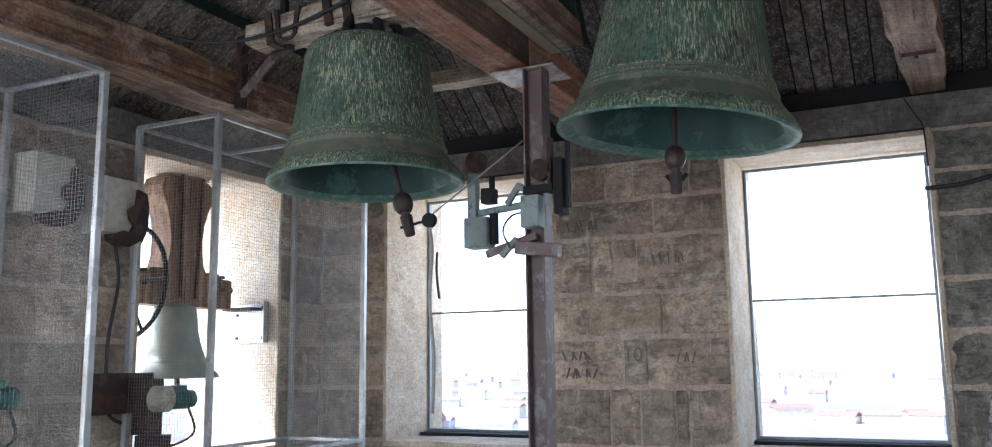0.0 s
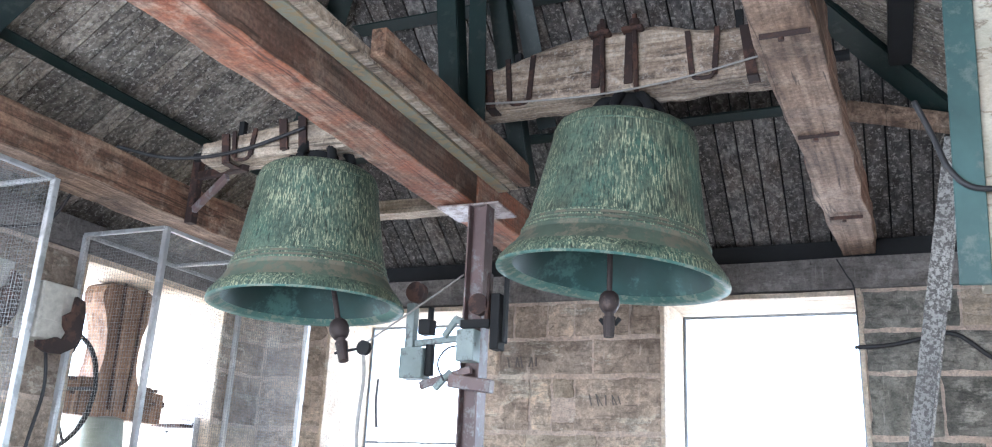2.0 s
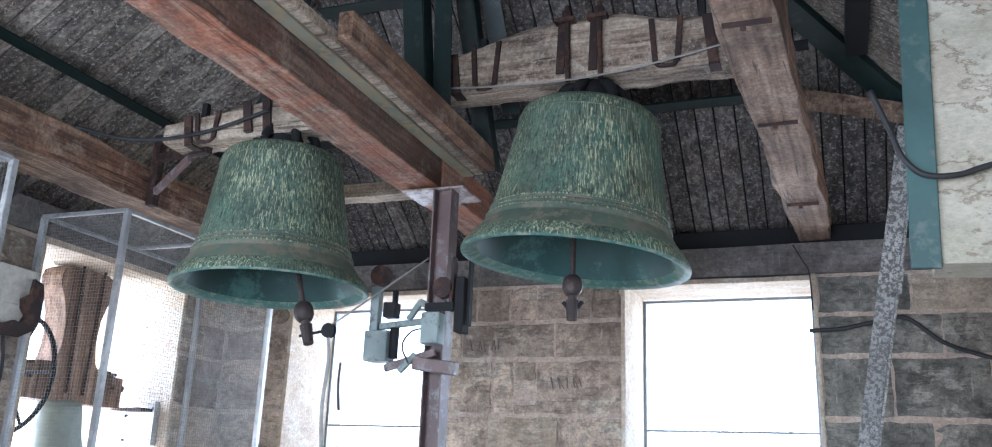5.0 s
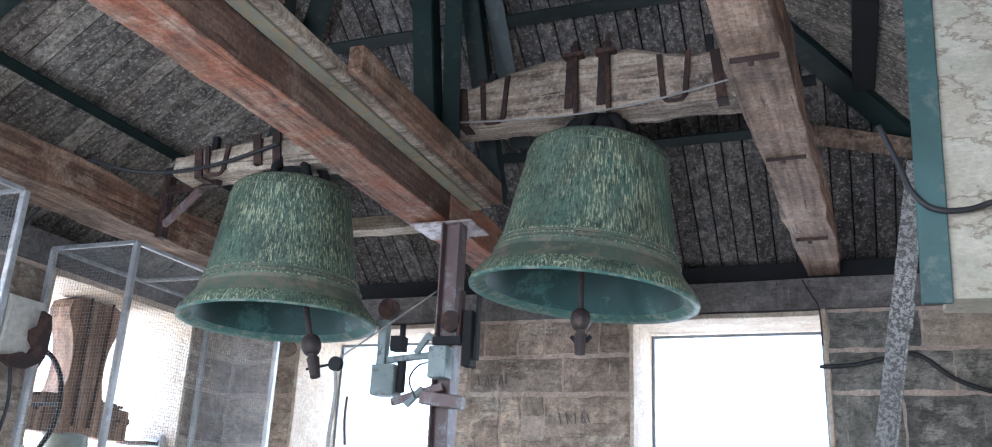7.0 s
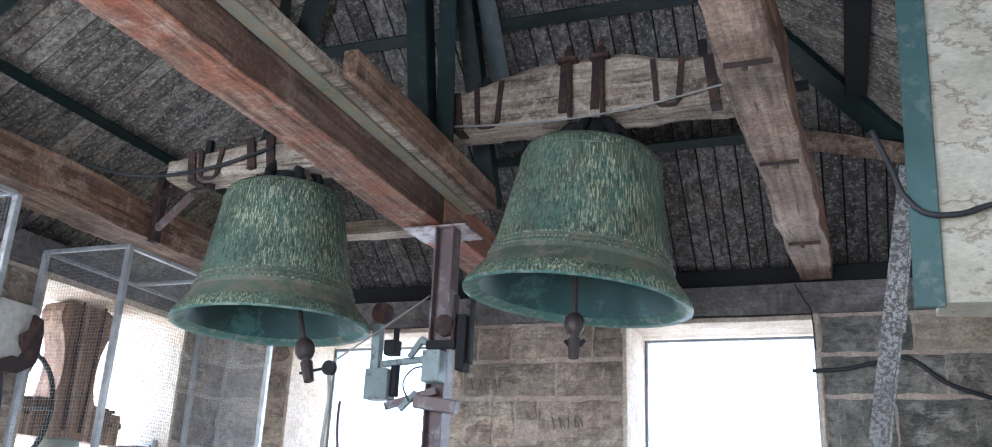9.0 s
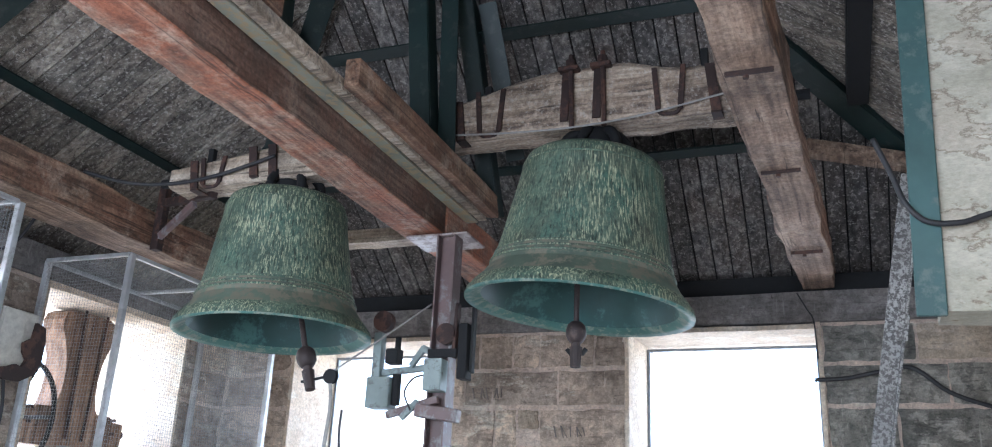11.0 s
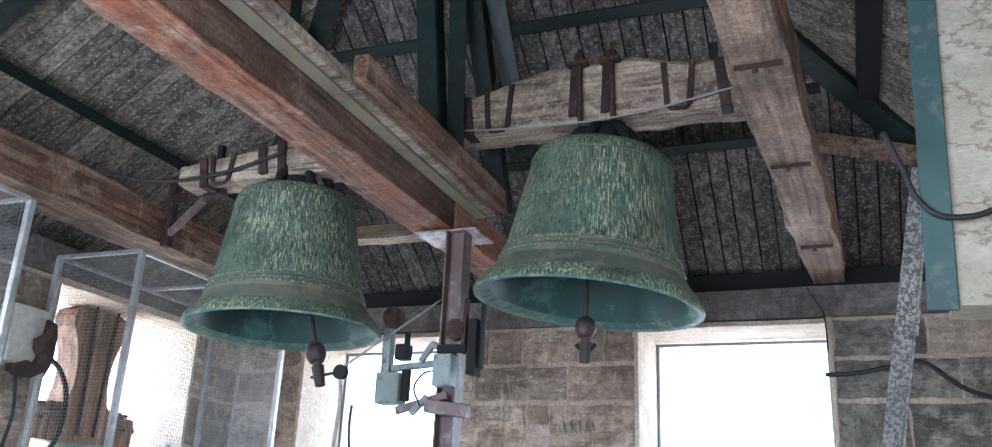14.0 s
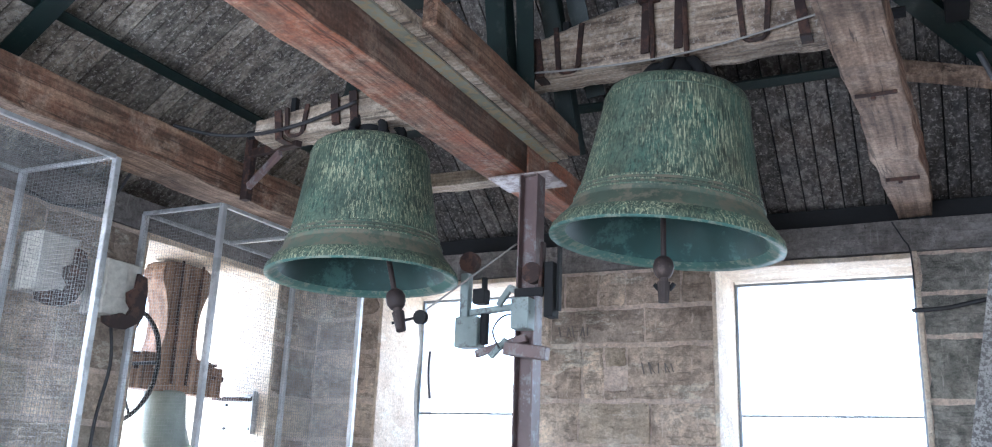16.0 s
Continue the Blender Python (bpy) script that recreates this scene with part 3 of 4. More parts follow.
timber("cross_beam", (-4.08, 5.12, 3.545), (-2.31, 5.27, 3.645), WOOD_PALE, "pale sawn timber between two beams", group="bell frame beams")
# the grey beam runs slightly askew to the walls
BEAM_R.matrix_basis = pose(0.11, 6.4, 0, 0, 0, -2.75) @ pose(-0.11, -6.4, 0)
for band_y in (3.06, 4.10, 5.45):
    band = thing("iron_band", (0.118 - 0.048 * (6.4 - band_y), band_y, 3.39), "narrow dark iron band under the grey timber beam", "iron band", "iron bands")
    part("plate", box((-0.10, -0.005, -0.018), (0.085, 0.005, 0.004), 0.002), RUST, band)
    part("nail", rod((-0.02, 0, -0.022), (-0.02, 0, -0.034), 0.012, 8), RUST, band)
steel("steel_rail", (-1.985, -1.5, 3.585), (-1.985, 5.0, 3.585), 0.075, "faded green steel angle along the red beam", OLIVE)
timber("side_plank", (-1.94, -1.5, 3.59), (-1.885, 5.0, 3.65), WOOD_PALE, "thin yellowish batten beside the steel angle", "plank", wear=0.005)
timber("side_plank", (-1.875, 3.1, 3.60), (-1.80, 5.0, 3.74), WOOD_DARK, "brown plank beside the yellowish batten", "plank", wear=0.008)

# steel post under the middle beam
post = thing("steel_post", (-1.983, 4.66, 0), "brown painted steel column under a timber beam", "post")
part("flange", box((-0.06, -0.06, 0.021), (-0.05, 0.06, 3.37)), POST, post)
part("flange", box((0.05, -0.06, 0.021), (0.06, 0.06, 3.37)), POST, post)
part("web", box((-0.0495, -0.005, 0.021), (0.0495, 0.005, 3.37)), POST, post)
part("head_plate", box((-0.28, -0.05, 3.371), (0.13, 0.26, 3.385), 0.003), PLATE, post, "pale bolted head plate")
part("base_plate", box((-0.12, -0.12, 0), (0.12, 0.12, 0.02), 0.003), POST, post)

# roof struts of green steel standing on the middle beam
def strut(a, b, w, flip=1):
    return steel("roof_strut", a, b, w, "dark green painted steel roof strut", None, flip, (0, 1, 0))


strut((-1.985, 4.18, 3.67), (-2.135, 4.18, 5.2), 0.125)
strut((-1.87, 4.28, 3.66), (-1.93, 4.28, 5.2), 0.11, -1)
strut((-1.86, 5.00, 3.60), (-1.905, 4.45, 4.93), 0.11)
strut((-2.06, 2.68, 3.67), (-2.12, 2.68, 5.2), 0.13)
timber("king_post", (-2.03, 2.47, 3.665), (-1.89, 2.59, 5.2), WOOD_DARK, "dark brown timber post standing on the red beam", "post")
strut((-1.66, 4.90, 3.95), (-1.755, 4.50, 4.90), 0.12, -1)

# plastered block with a steel plate on its edge
PIER = tagged(part("pier", roughen(box((0.56, 3.02, 2.40), (XR - 0.002, 3.2, 3.60)), 0.008, 3.0, 8), PLASTER), "flaking plastered masonry block under the roof", "pier", "", "structure")
STRIP = tagged(part("steel_strip", box((0.482, 3.0, 2.385), (0.575, 3.018, 3.62), 0.003), GREEN_PALE), "faded green steel strip on the plastered block", "steel strip", "", "structure")
# both lean slightly out of plumb
for leaning in (PIER, STRIP):
    leaning.matrix_basis = pose(0.5, 0, 3.5, 0, 2.2, 0) @ pose(-0.5, 0, -3.5)
brace = thing("leaning_brace", (-0.03, 3.42, 0.0), "leaning steel angle with flaking grey paint", "brace")
brace_m, brace_n = between((0, 0, 0.004), (0.575, 0, 3.05))
part("flange", box((-0.037, -0.005, 0), (0.037, 0.005, brace_n), 0.001, brace_m), FLAKY, brace)
part("web", box((0.027, 0.0055, 0), (0.037, 0.07, brace_n), 0.001, brace_m), FLAKY, brace)
part("weld_plate", box((-0.05, -0.012, 2.42), (-0.0375, 0.03, 2.52), 0.002, brace_m), FLAKY, brace)


# ---------------------------------------------------------------- bells
def bell_profile(r, h):
    """Outer then inner outline of a bell with lip radius r and height h, mouth at z 0."""
    out = [(0.995, 0.0), (1.0, 0.015), (0.985, 0.05), (0.93, 0.10), (0.872, 0.145), (0.832, 0.19), (0.818, 0.2), (0.822, 0.21), (0.808, 0.222), (0.811, 0.232),
           (0.797, 0.243), (0.777, 0.30), (0.753, 0.38), (0.727, 0.48), (0.70, 0.6), (0.676, 0.7), (0.652, 0.8), (0.642, 0.86), (0.641, 0.875), (0.632, 0.885),
           (0.624, 0.92), (0.603, 0.952), (0.56, 0.975), (0.46, 0.99), (0.2, 1.0), (0.0, 1.0)]
    inn = [(0.0, 0.93), (0.4, 0.92), (0.54, 0.88), (0.6, 0.78), (0.64, 0.6), (0.68, 0.42), (0.74, 0.25), (0.80, 0.12), (0.86, 0.04)]
    return [(a * r, b * h) for a, b in [(0.86, 0.04), (0.93, 0.012)] + out], [(a * r, b * h) for a, b in inn]


def stock_top(t, shape):
    """The height of a headstock's top at t of its length, between given (t, height) stations."""
    for (a, p), (b, q) in zip(shape, shape[1:]):
        if t <= b:
            u = (t - a) / (b - a)
            return p + (q - p) * u * u * (3 - 2 * u)
    return shape[-1][1]


def headstock(parent, x0, x1, z0, z1, depth, mat, shape):
    """A shaped timber headstock, humped over the bell, hewn and uneven."""
    bm = bmesh.new()
    n = 44
    rows = []
    for i in range(n + 1):
        t = i / n
        x = x0 + (x1 - x0) * t
        top = z0 + (z1 - z0) * stock_top(t, shape)
        row = []
        for y, z in ((-0.5, 0.08), (-0.52, 0.5), (-0.5, 0.9), (-0.40, 1.0), (0.40, 1.0), (0.5, 0.92), (0.5, 0.06), (0.42, 0.0), (-0.42, 0.0)):
            p = Vector((x, y * depth, z0 + (top - z0) * z))
            row.append(bm.verts.new(p + noise.noise_vector(p * 4 + Vector((x1, 0, 0))) * 0.016 + noise.noise_vector(p * 17) * 0.007))
        rows.append(row)
    for a, b in zip(rows, rows[1:]):
        for k in range(9):
            bm.faces.new((a[k], a[(k + 1) % 9], b[(k + 1) % 9], b[k]))
    bm.faces.new(rows[0])
    bm.faces.new(rows[-1])
    bmesh.ops.recalc_face_normals(bm, faces=bm.faces)
    return part("headstock", bm, mat, parent, "pale weathered timber headstock")


def flat_iron(x0, z0, x1, z1, y, w=0.03, t=0.012, bm=None):
    """A flat iron in the x-z plane, w wide, from (x0, z0) to (x1, z1) at depth y."""
    bm = bm or bmesh.new()
    v = [bm.verts.new(p) for p in ((x0 - w / 2, y - t / 2, z0), (x0 + w / 2, y - t / 2, z0), (x0 + w / 2, y + t / 2, z0), (x0 - w / 2, y + t / 2, z0),
                                   (x1 - w / 2, y - t / 2, z1), (x1 + w / 2, y - t / 2, z1), (x1 + w / 2, y + t / 2, z1), (x1 - w / 2, y + t / 2, z1))]
    for f in ((3, 2, 1, 0), (4, 5, 6, 7), (0, 1, 5, 4), (1, 2, 6, 5), (2, 3, 7, 6), (3, 0, 4, 7)):
        bm.faces.new([v[i] for i in f])
    return bm


def u_strap(parent, x, zb, zt, y, w=0.03, gap=0.12):
    """A U-shaped iron strap hanging round the headstock."""
    bm = bmesh.new()
    for k in (-1, 1):
        flat_iron(x + k * gap / 2, zb + 0.02, x + k * gap / 2 * 1.35, zt, y, w, 0.012, bm)
    tube([(x - gap / 2, y, zb + 0.025), (x - gap * 0.3, y, zb), (x + gap * 0.3, y, zb), (x + gap / 2, y, zb + 0.025)], 0.012, 6, bm)
    return part("u_strap", bm, RUST, parent, "rusty iron strap")


def hung_bell(at, r, h, stock, shape, tilt, label, clap, wood, straps):
    """A big bell under its level headstock; at is the middle of the mouth, tilt the hang of the bell.

    straps lists the irons on the timber as (kind, x, top, bottom), heights over the crown.
    """
    t = thing("church_bell", at, label, "bell", "big bells")
    hang = Matrix.Rotation(radians(tilt), 4, "Y")

    def hung(bm):
        bmesh.ops.transform(bm, matrix=hang, verts=bm.verts)
        return bm

    outer, inner = bell_profile(r, h)
    body = part("bell_body", hung(lathe(outer[13:], 96)), BRONZE, t, smooth=True)
    part("bell_rim", hung(lathe(outer[:4], 96)), BRONZE_RIM, t, "pale teal underside of the bell lip", smooth=True)
    part("bell_lip", hung(lathe(outer[3:6], 96)), BRONZE, t, "streaked green edge of the bell lip", smooth=True)
    part("bell_lip", hung(lathe(outer[5:14], 96)), BRONZE_LIP, t, "brownish thick bell lip with mouldings", smooth=True)
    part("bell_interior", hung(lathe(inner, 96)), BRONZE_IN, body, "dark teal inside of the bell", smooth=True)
    for zf in (0.232, 0.262, 0.292, 0.885):
        rf = next(b[0] + (a[0] - b[0]) * (zf * h - b[1]) / (a[1] - b[1] + 1e-9) for b, a in zip(outer[2:], outer[3:]) if a[1] >= zf * h)
        ring_bm = bmesh.new()
        tube([((rf + 0.001) * math.cos(2 * math.pi * k / 48), (rf + 0.001) * math.sin(2 * math.pi * k / 48), zf * h) for k in range(49)], 0.006, 5, ring_bm)
        part("moulding", hung(ring_bm), BRONZE, body, "raised bronze moulding", smooth=True)
    # canons: bronze loops between crown and timber
    crown = bmesh.new()
    for k in range(6):
        a = math.pi * k / 3 + 0.3
        c, s = math.cos(a), math.sin(a)
        tube([(0.17 * c, 0.12 * s, h - 0.02), (0.2 * c, 0.15 * s, h + 0.06), (0.13 * c, 0.1 * s, h + 0.15), (0.03 * c, 0.03 * s, h + 0.17)], 0.03, 8, crown)
    bmesh.ops.create_cone(crown, cap_ends=True, segments=24, radius1=0.13, radius2=0.09, depth=0.2, matrix=Matrix.Translation((0, 0, h + 0.08)))
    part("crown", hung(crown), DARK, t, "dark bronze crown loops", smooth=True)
    x0, x1, z0, z1, depth = stock
    headstock(t, x0, x1, h + z0, h + z1, depth, wood, shape)
    yf = -depth / 2 - 0.016
    for kind, x, top, low in straps:
        if kind == "tie":
            part("tie_strap", flat_iron(x, h + low, x + 0.012, h + top, yf, 0.048), RUST, t, "rusty iron strap")
            part("tie_rod", rod((x + 0.05, yf - 0.012, h + low - 0.06), (x + 0.04, yf - 0.012, h + top + 0.07), 0.015, 8), RUST, t, "rusty threaded rod")
            part("nut", rod((x + 0.04, yf - 0.012, h + top - 0.005), (x + 0.04, yf - 0.012, h + top + 0.035), 0.03, 6), RUST, t)
            part("washer", box((x - 0.03, yf - 0.04, h + top - 0.035), (x + 0.09, yf + 0.09, h + top - 0.008), 0.003), RUST, t)
        elif kind == "u":
            u_strap(t, x, h + low, h + top, yf)
        elif kind == "peg":
            part("peg", box((x - 0.02, yf + 0.03, h + low), (x + 0.02, yf + 0.07, h + top), 0.003), DARK, t, "dark iron peg")
        else:
            part("end_strap", flat_iron(x, h + low, x - 0.03, h + top, yf, 0.055, 0.012), RUST, t, "rusty iron strap")
            part("strap_foot", box((x - 0.03, yf - 0.004, h + low - 0.012), (x + 0.03, yf + 0.1, h + low), 0.002), RUST, t)
    for s, x in ((-1, x0), (1, x1)):
        part("gudgeon", rod((x - 0.02 * s, 0, h + z0 + 0.09), (x + 0.16 * s, 0, h + z0 + 0.09), 0.03), DARK, t, "iron gudgeon")
    # clapper: rod, ball, collar and tail
    ca = Vector((0, 0, h * 0.9))
    cb = Vector(clap)
    d = (cb - ca).normalized()
    cl = part("clapper", rod(ca, cb, 0.016, 10), IRON, t, "rusty iron clapper")
    turn = Matrix.Translation(cb) @ d.to_track_quat("Z", "Y").to_matrix().to_4x4()
    ball = lathe([(0, -0.062), (0.03, -0.058), (0.048, -0.04), (0.056, -0.01), (0.055, 0.018), (0.044, 0.042), (0.034, 0.055), (0, 0.06)], 20)
    bmesh.ops.transform(ball, matrix=turn, verts=ball.verts)
    part("clapper_ball", ball, IRON, cl, smooth=True)
    part("collar", rod(cb + d * 0.05, cb + d * 0.08, 0.026, 12), IRON, cl)
    part("clapper_tail", rod(cb + d * 0.08, cb + d * 0.19, 0.036, 12, None, 0.028), IRON, cl)
    return t


BELL_R = hung_bell((-1.12, 4.50, 2.826), 0.632, 0.90, (-0.84, 1.12, 0.165, 0.55, 0.26),
                   ((0, 0.58), (0.13, 0.72), (0.36, 1.0), (0.52, 0.97), (0.78, 0.74), (1.0, 0.62)), 5.5,
                   "large green verdigris bronze bell hung from a pale timber headstock", (-0.008, 0.0, -0.115), WOOD_YOKE,
                   (("end", -0.70, 0.40, 0.15), ("u", -0.52, 0.45, 0.155), ("tie", -0.06, 0.535, 0.19), ("tie", 0.13, 0.535, 0.19),
                    ("u", 0.545, 0.455, 0.165), ("end", 0.80, 0.44, 0.15), ("peg", 0.74, 0.56, 0.44), ("peg", -0.55, 0.50, 0.40)))
BELL_L = hung_bell((-2.86, 4.20, 2.68), 0.568, 0.845, (-0.83, 0.54, 0.105, 0.325, 0.24),
                   ((0, 0.62), (0.3, 0.86), (0.6, 1.0), (1.0, 0.9)), -0.5,
                   "green verdigris bronze bell hung from a short timber headstock", (0.307, -0.10, -0.15), WOOD_PALE,
                   (("end", -0.62, 0.27, 0.08), ("u", -0.50, 0.28, 0.085), ("peg", -0.56, 0.36, 0.26), ("end", -0.19, 0.32, 0.13), ("end", -0.05, 0.32, 0.10)))
for side in (-1, 1):
    part("jaw", bar((-0.01 + 0.025 * side, 0.02, -0.235), (-0.01 + 0.055 * side, 0.02, -0.20), 0.02, 0.022, 0.003), DARK, BELL_R, "small dark iron jaw at the clapper tail")
# ---------------------------------------------------------------- window frames and the view outside
def glazed(name, a, b, y):
    """An aluminium frame with one cross bar; it stands in the far wall's opening."""
    w = thing(name, ((a + b) / 2, y, SILL), "tall aluminium-framed window with one cross bar", "window", "", "structure")
    h, n, f = 3.14 - SILL, (b - a) / 2, 0.022
    for lo, hi in (((-n, -0.02, 0), (-n + f, 0.02, h)), ((n - f, -0.02, 0), (n, 0.02, h)), ((-n + f, -0.02, h - f), (n - f, 0.02, h)),
                   ((-n + f, -0.02, 0.03), (n - f, 0.02, 0.03 + f)), ((-n + f, -0.012, 1.066), (n - f, 0.012, 1.084))):
        part("window_frame", box(lo, hi, 0.002), ALU, w)
    part("window_board", box((-n, -0.16, 0.003), (n, 0.05, 0.028), 0.003), DARK, w, "dark sill board")
    return w


glazed("window_1", W2[0] + 0.002, W2[1] - 0.002, FRAME_Y)
glazed("window_2", W3[0] + 0.002, W3[1] - 0.002, FRAME_Y)

# the town far below: ground to the horizon and pale houses
GROUND_Z = -38.0
GROUND = plain("pale_dusty_ground", (0.16, 0.155, 0.14), 1.0, 0.0, 0.01)
TOWN = [plain("pale_render", (0.6, 0.58, 0.55), 0.9, 0.0, 0.3), plain("cream_render", (0.5, 0.44, 0.38), 0.9, 0.0, 0.3), plain("grey_render", (0.4, 0.39, 0.38), 0.9, 0.0, 0.3)]
TILES = [plain("clay_roof_tiles", (0.22, 0.12, 0.1), 0.9, 0.0, 0.6), plain("faded_roof_tiles", (0.27, 0.19, 0.16), 0.9, 0.0, 0.6)]
tagged(part("ground", box((-3000, -3000, GROUND_Z - 1), (3000, 3000, GROUND_Z)), GROUND), "pale dusty ground to the horizon", "ground", "", "structure")


def house(x, y, w, d, h, turn, wall_mat, roof_mat):
    ob = thing("house", (x, y, GROUND_Z), "pale town house with a tiled roof", "house", "town houses", "", turn)
    part("wall", box((-w / 2, -d / 2, 0), (w / 2, d / 2, h)), wall_mat, ob)
    bm = bmesh.new()
    e = 0.5
    v = [bm.verts.new(p) for p in ((-w / 2 - e, -d / 2 - e, h), (w / 2 + e, -d / 2 - e, h), (w / 2 + e, d / 2 + e, h), (-w / 2 - e, d / 2 + e, h),
                                   (-w / 2 - e, 0, h + d * 0.22), (w / 2 + e, 0, h + d * 0.22))]
    for f in ((0, 1, 5, 4), (2, 3, 4, 5), (0, 4, 3), (1, 2, 5), (3, 2, 1, 0)):
        bm.faces.new([v[i] for i in f])
    part("roof", bm, roof_mat, ob)


town = random.Random(11)
for i in range(170):
    r = 480 * 6 ** town.random()
    a = radians(town.uniform(62, 132))
    house(r * math.cos(a), r * math.sin(a), town.uniform(12, 30), town.uniform(9, 14), town.uniform(4, 9), town.uniform(-25, 25),
          town.choice(TOWN), town.choice(TILES))


# ---------------------------------------------------------------- wire cages before the left windows
def wires(faces, step=0.023, t=0.0012):
    """Welded wire mesh: each face is an origin and two edge vectors."""
    vs, fs = [], []

    def wire(a, b):
        m, n = between(a, b)
        o = len(vs)
        for z in (0, n):
            for x, y in ((-t / 2, -t / 2), (t / 2, -t / 2), (t / 2, t / 2), (-t / 2, t / 2)):
                vs.append((m @ Vector((x, y, z)))[:])
        fs.extend([(o, o + 1, o + 5, o + 4), (o + 1, o + 2, o + 6, o + 5), (o + 2, o + 3, o + 7, o + 6), (o + 3, o, o + 4, o + 7)])

    for o, u, v in faces:
        o, u, v = Vector(o), Vector(u), Vector(v)
        for i in range(1, int(u.length / step)):
            wire(o + u * (i * step / u.length), o + u * (i * step / u.length) + v)
        for i in range(1, int(v.length / step)):
            wire(o + v * (i * step / v.length), o + v * (i * step / v.length) + u)
    me = bpy.data.meshes.new("wire_mesh")
    me.from_pydata(vs, [], fs)
    me.materials.append(WIRE)
    return me


def cage(y0, y1, x1, posts, label):
    x0, top = -4.765, 3.271
    c = thing("wire_cage", (x0, y0, 0), label, "cage", "wire cages")
    d, w, s = y1 - y0, x1 - x0, 0.034
    for x, y in [(0, 0), (0, d), (w, 0), (w, d)] + [(w, p - y0) for p in posts]:
        part("post", angle_bar((x, y, 0), (x, y, top), s, 0.004), GALV, c)
    for z in (top, 1.07):
        for a, b in (((0, 0), (w, 0)), ((0, d), (w, d)), ((0, 0), (0, d)), ((w, 0), (w, d)), ((0, d * 0.52), (w, d * 0.52))):
            if z == top or a[1] != d * 0.52:
                part("rail", bar((*a, z), (*b, z), s * 0.8, s * 0.8, 0.003), GALV, c)
    ob = new("wire_mesh", wires([((0.01, 0, 0.1), (w - 0.01, 0, 0), (0, 0, top - 0.1)), ((0.01, d, 0.1), (w - 0.01, 0, 0), (0, 0, top - 0.1)),
                                 ((w, 0, 0.1), (0, d, 0), (0, 0, top - 0.1)), ((0, 0, top), (w, 0, 0), (0, d, 0))]))
    ob.parent = c
    tagged(ob, "fine welded wire mesh", kind="stuff")
    return c


cage(4.245, 5.92, -4.06, [], "galvanised wire mesh cage round a bell window")
cage(1.35, 3.27, -3.975, [2.36], "galvanised wire mesh cage round a nearer bell window")


# ---------------------------------------------------------------- small bell in the left window
def extruded(outline, x0, x1):
    """A plate cut to an outline of (y, z) pairs."""
    bm = bmesh.new()
    a = [bm.verts.new((x0, y, z)) for y, z in outline]
    b = [bm.verts.new((x1, y, z)) for y, z in outline]
    bm.faces.new(a[::-1])
    bm.faces.new(b)
    n = len(outline)
    for i in range(n):
        bm.faces.new((a[i], a[(i + 1) % n], b[(i + 1) % n], b[i]))
    bmesh.ops.recalc_face_normals(bm, faces=bm.faces)
    return bm


def small_bell(y, label):
    t = thing("swinging_bell", (-5.2, y, 1.57), label, "bell", "small bells")
    outer, inner = ([(a * (1 - 0.25 * min(1, b / 0.3)), b) for a, b in q] for q in bell_profile(0.35, 0.56))
    part("bell_body", lathe(outer, 64), BRONZE_PALE, t, smooth=True)
    part("bell_interior", lathe(inner, 64), BRONZE_PALE, t, smooth=True)
    half = [(0.0, 1.535), (0.19, 1.53), (0.245, 1.50), (0.268, 1.44), (0.258, 1.37), (0.215, 1.29), (0.178, 1.18), (0.163, 1.05), (0.168, 0.94), (0.19, 0.85), (0.21, 0.815), (0.36, 0.81),
            (0.37, 0.775), (0.49, 0.77), (0.50, 0.75), (0.50, 0.54), (0.0, 0.54)]
    outline = half + [(-a, b) for a, b in half[::-1] if a > 0]
    part("headstock", extruded(outline, -0.10, 0.10), WOOD_SMALL, t, "brown shaped timber headstock")
    for k in (-0.06, 0.09):
        part("tie_rod", rod((0.115, k, 0.60), (0.115, k * 1.5, 1.60), 0.011), RUST, t, "rusty tie rod")
        part("nut", rod((0.115, k * 1.5, 1.55), (0.115, k * 1.5, 1.63), 0.02, 6), RUST, t)
    part("crown_loop", tube([(0.02, -0.04, 0.55), (0.06, 0, 0.68), (0.02, 0.04, 0.55)], 0.018), BRONZE_PALE, t)
    for s in (-1, 1):
        part("gudgeon", rod((0, 0.46 * s, 0.70), (0, 0.60 * s, 0.70), 0.03), RUST, t, "iron gudgeon")
        for z in (0.66, 0.76):
            part("band", box((-0.108, 0.4 * s - 0.02, z - 0.012 + 0.03), (0.108, 0.4 * s + 0.02, z + 0.012 + 0.03), 0.002), RUST, t)
    part("clapper", rod((0, 0, 0.3), (0.03, 0.03, -0.05), 0.02), RUST, t, "rusty clapper")
    hoop = bmesh.new()
    tube([(0.42 * math.cos(a), -0.5, 0.7 + 0.42 * math.sin(a)) for a in (2 * math.pi * k / 16 for k in range(17))], 0.018, 6, hoop)
    for k in range(3):
        a = math.pi * k / 3
        rod((-0.41 * math.cos(a), -0.5, 0.7 - 0.41 * math.sin(a)), (0.41 * math.cos(a), -0.5, 0.7 + 0.41 * math.sin(a)), 0.012, 6, hoop)
    part("rope_wheel", hoop, DARK, t, "dark iron rope wheel")
    return t


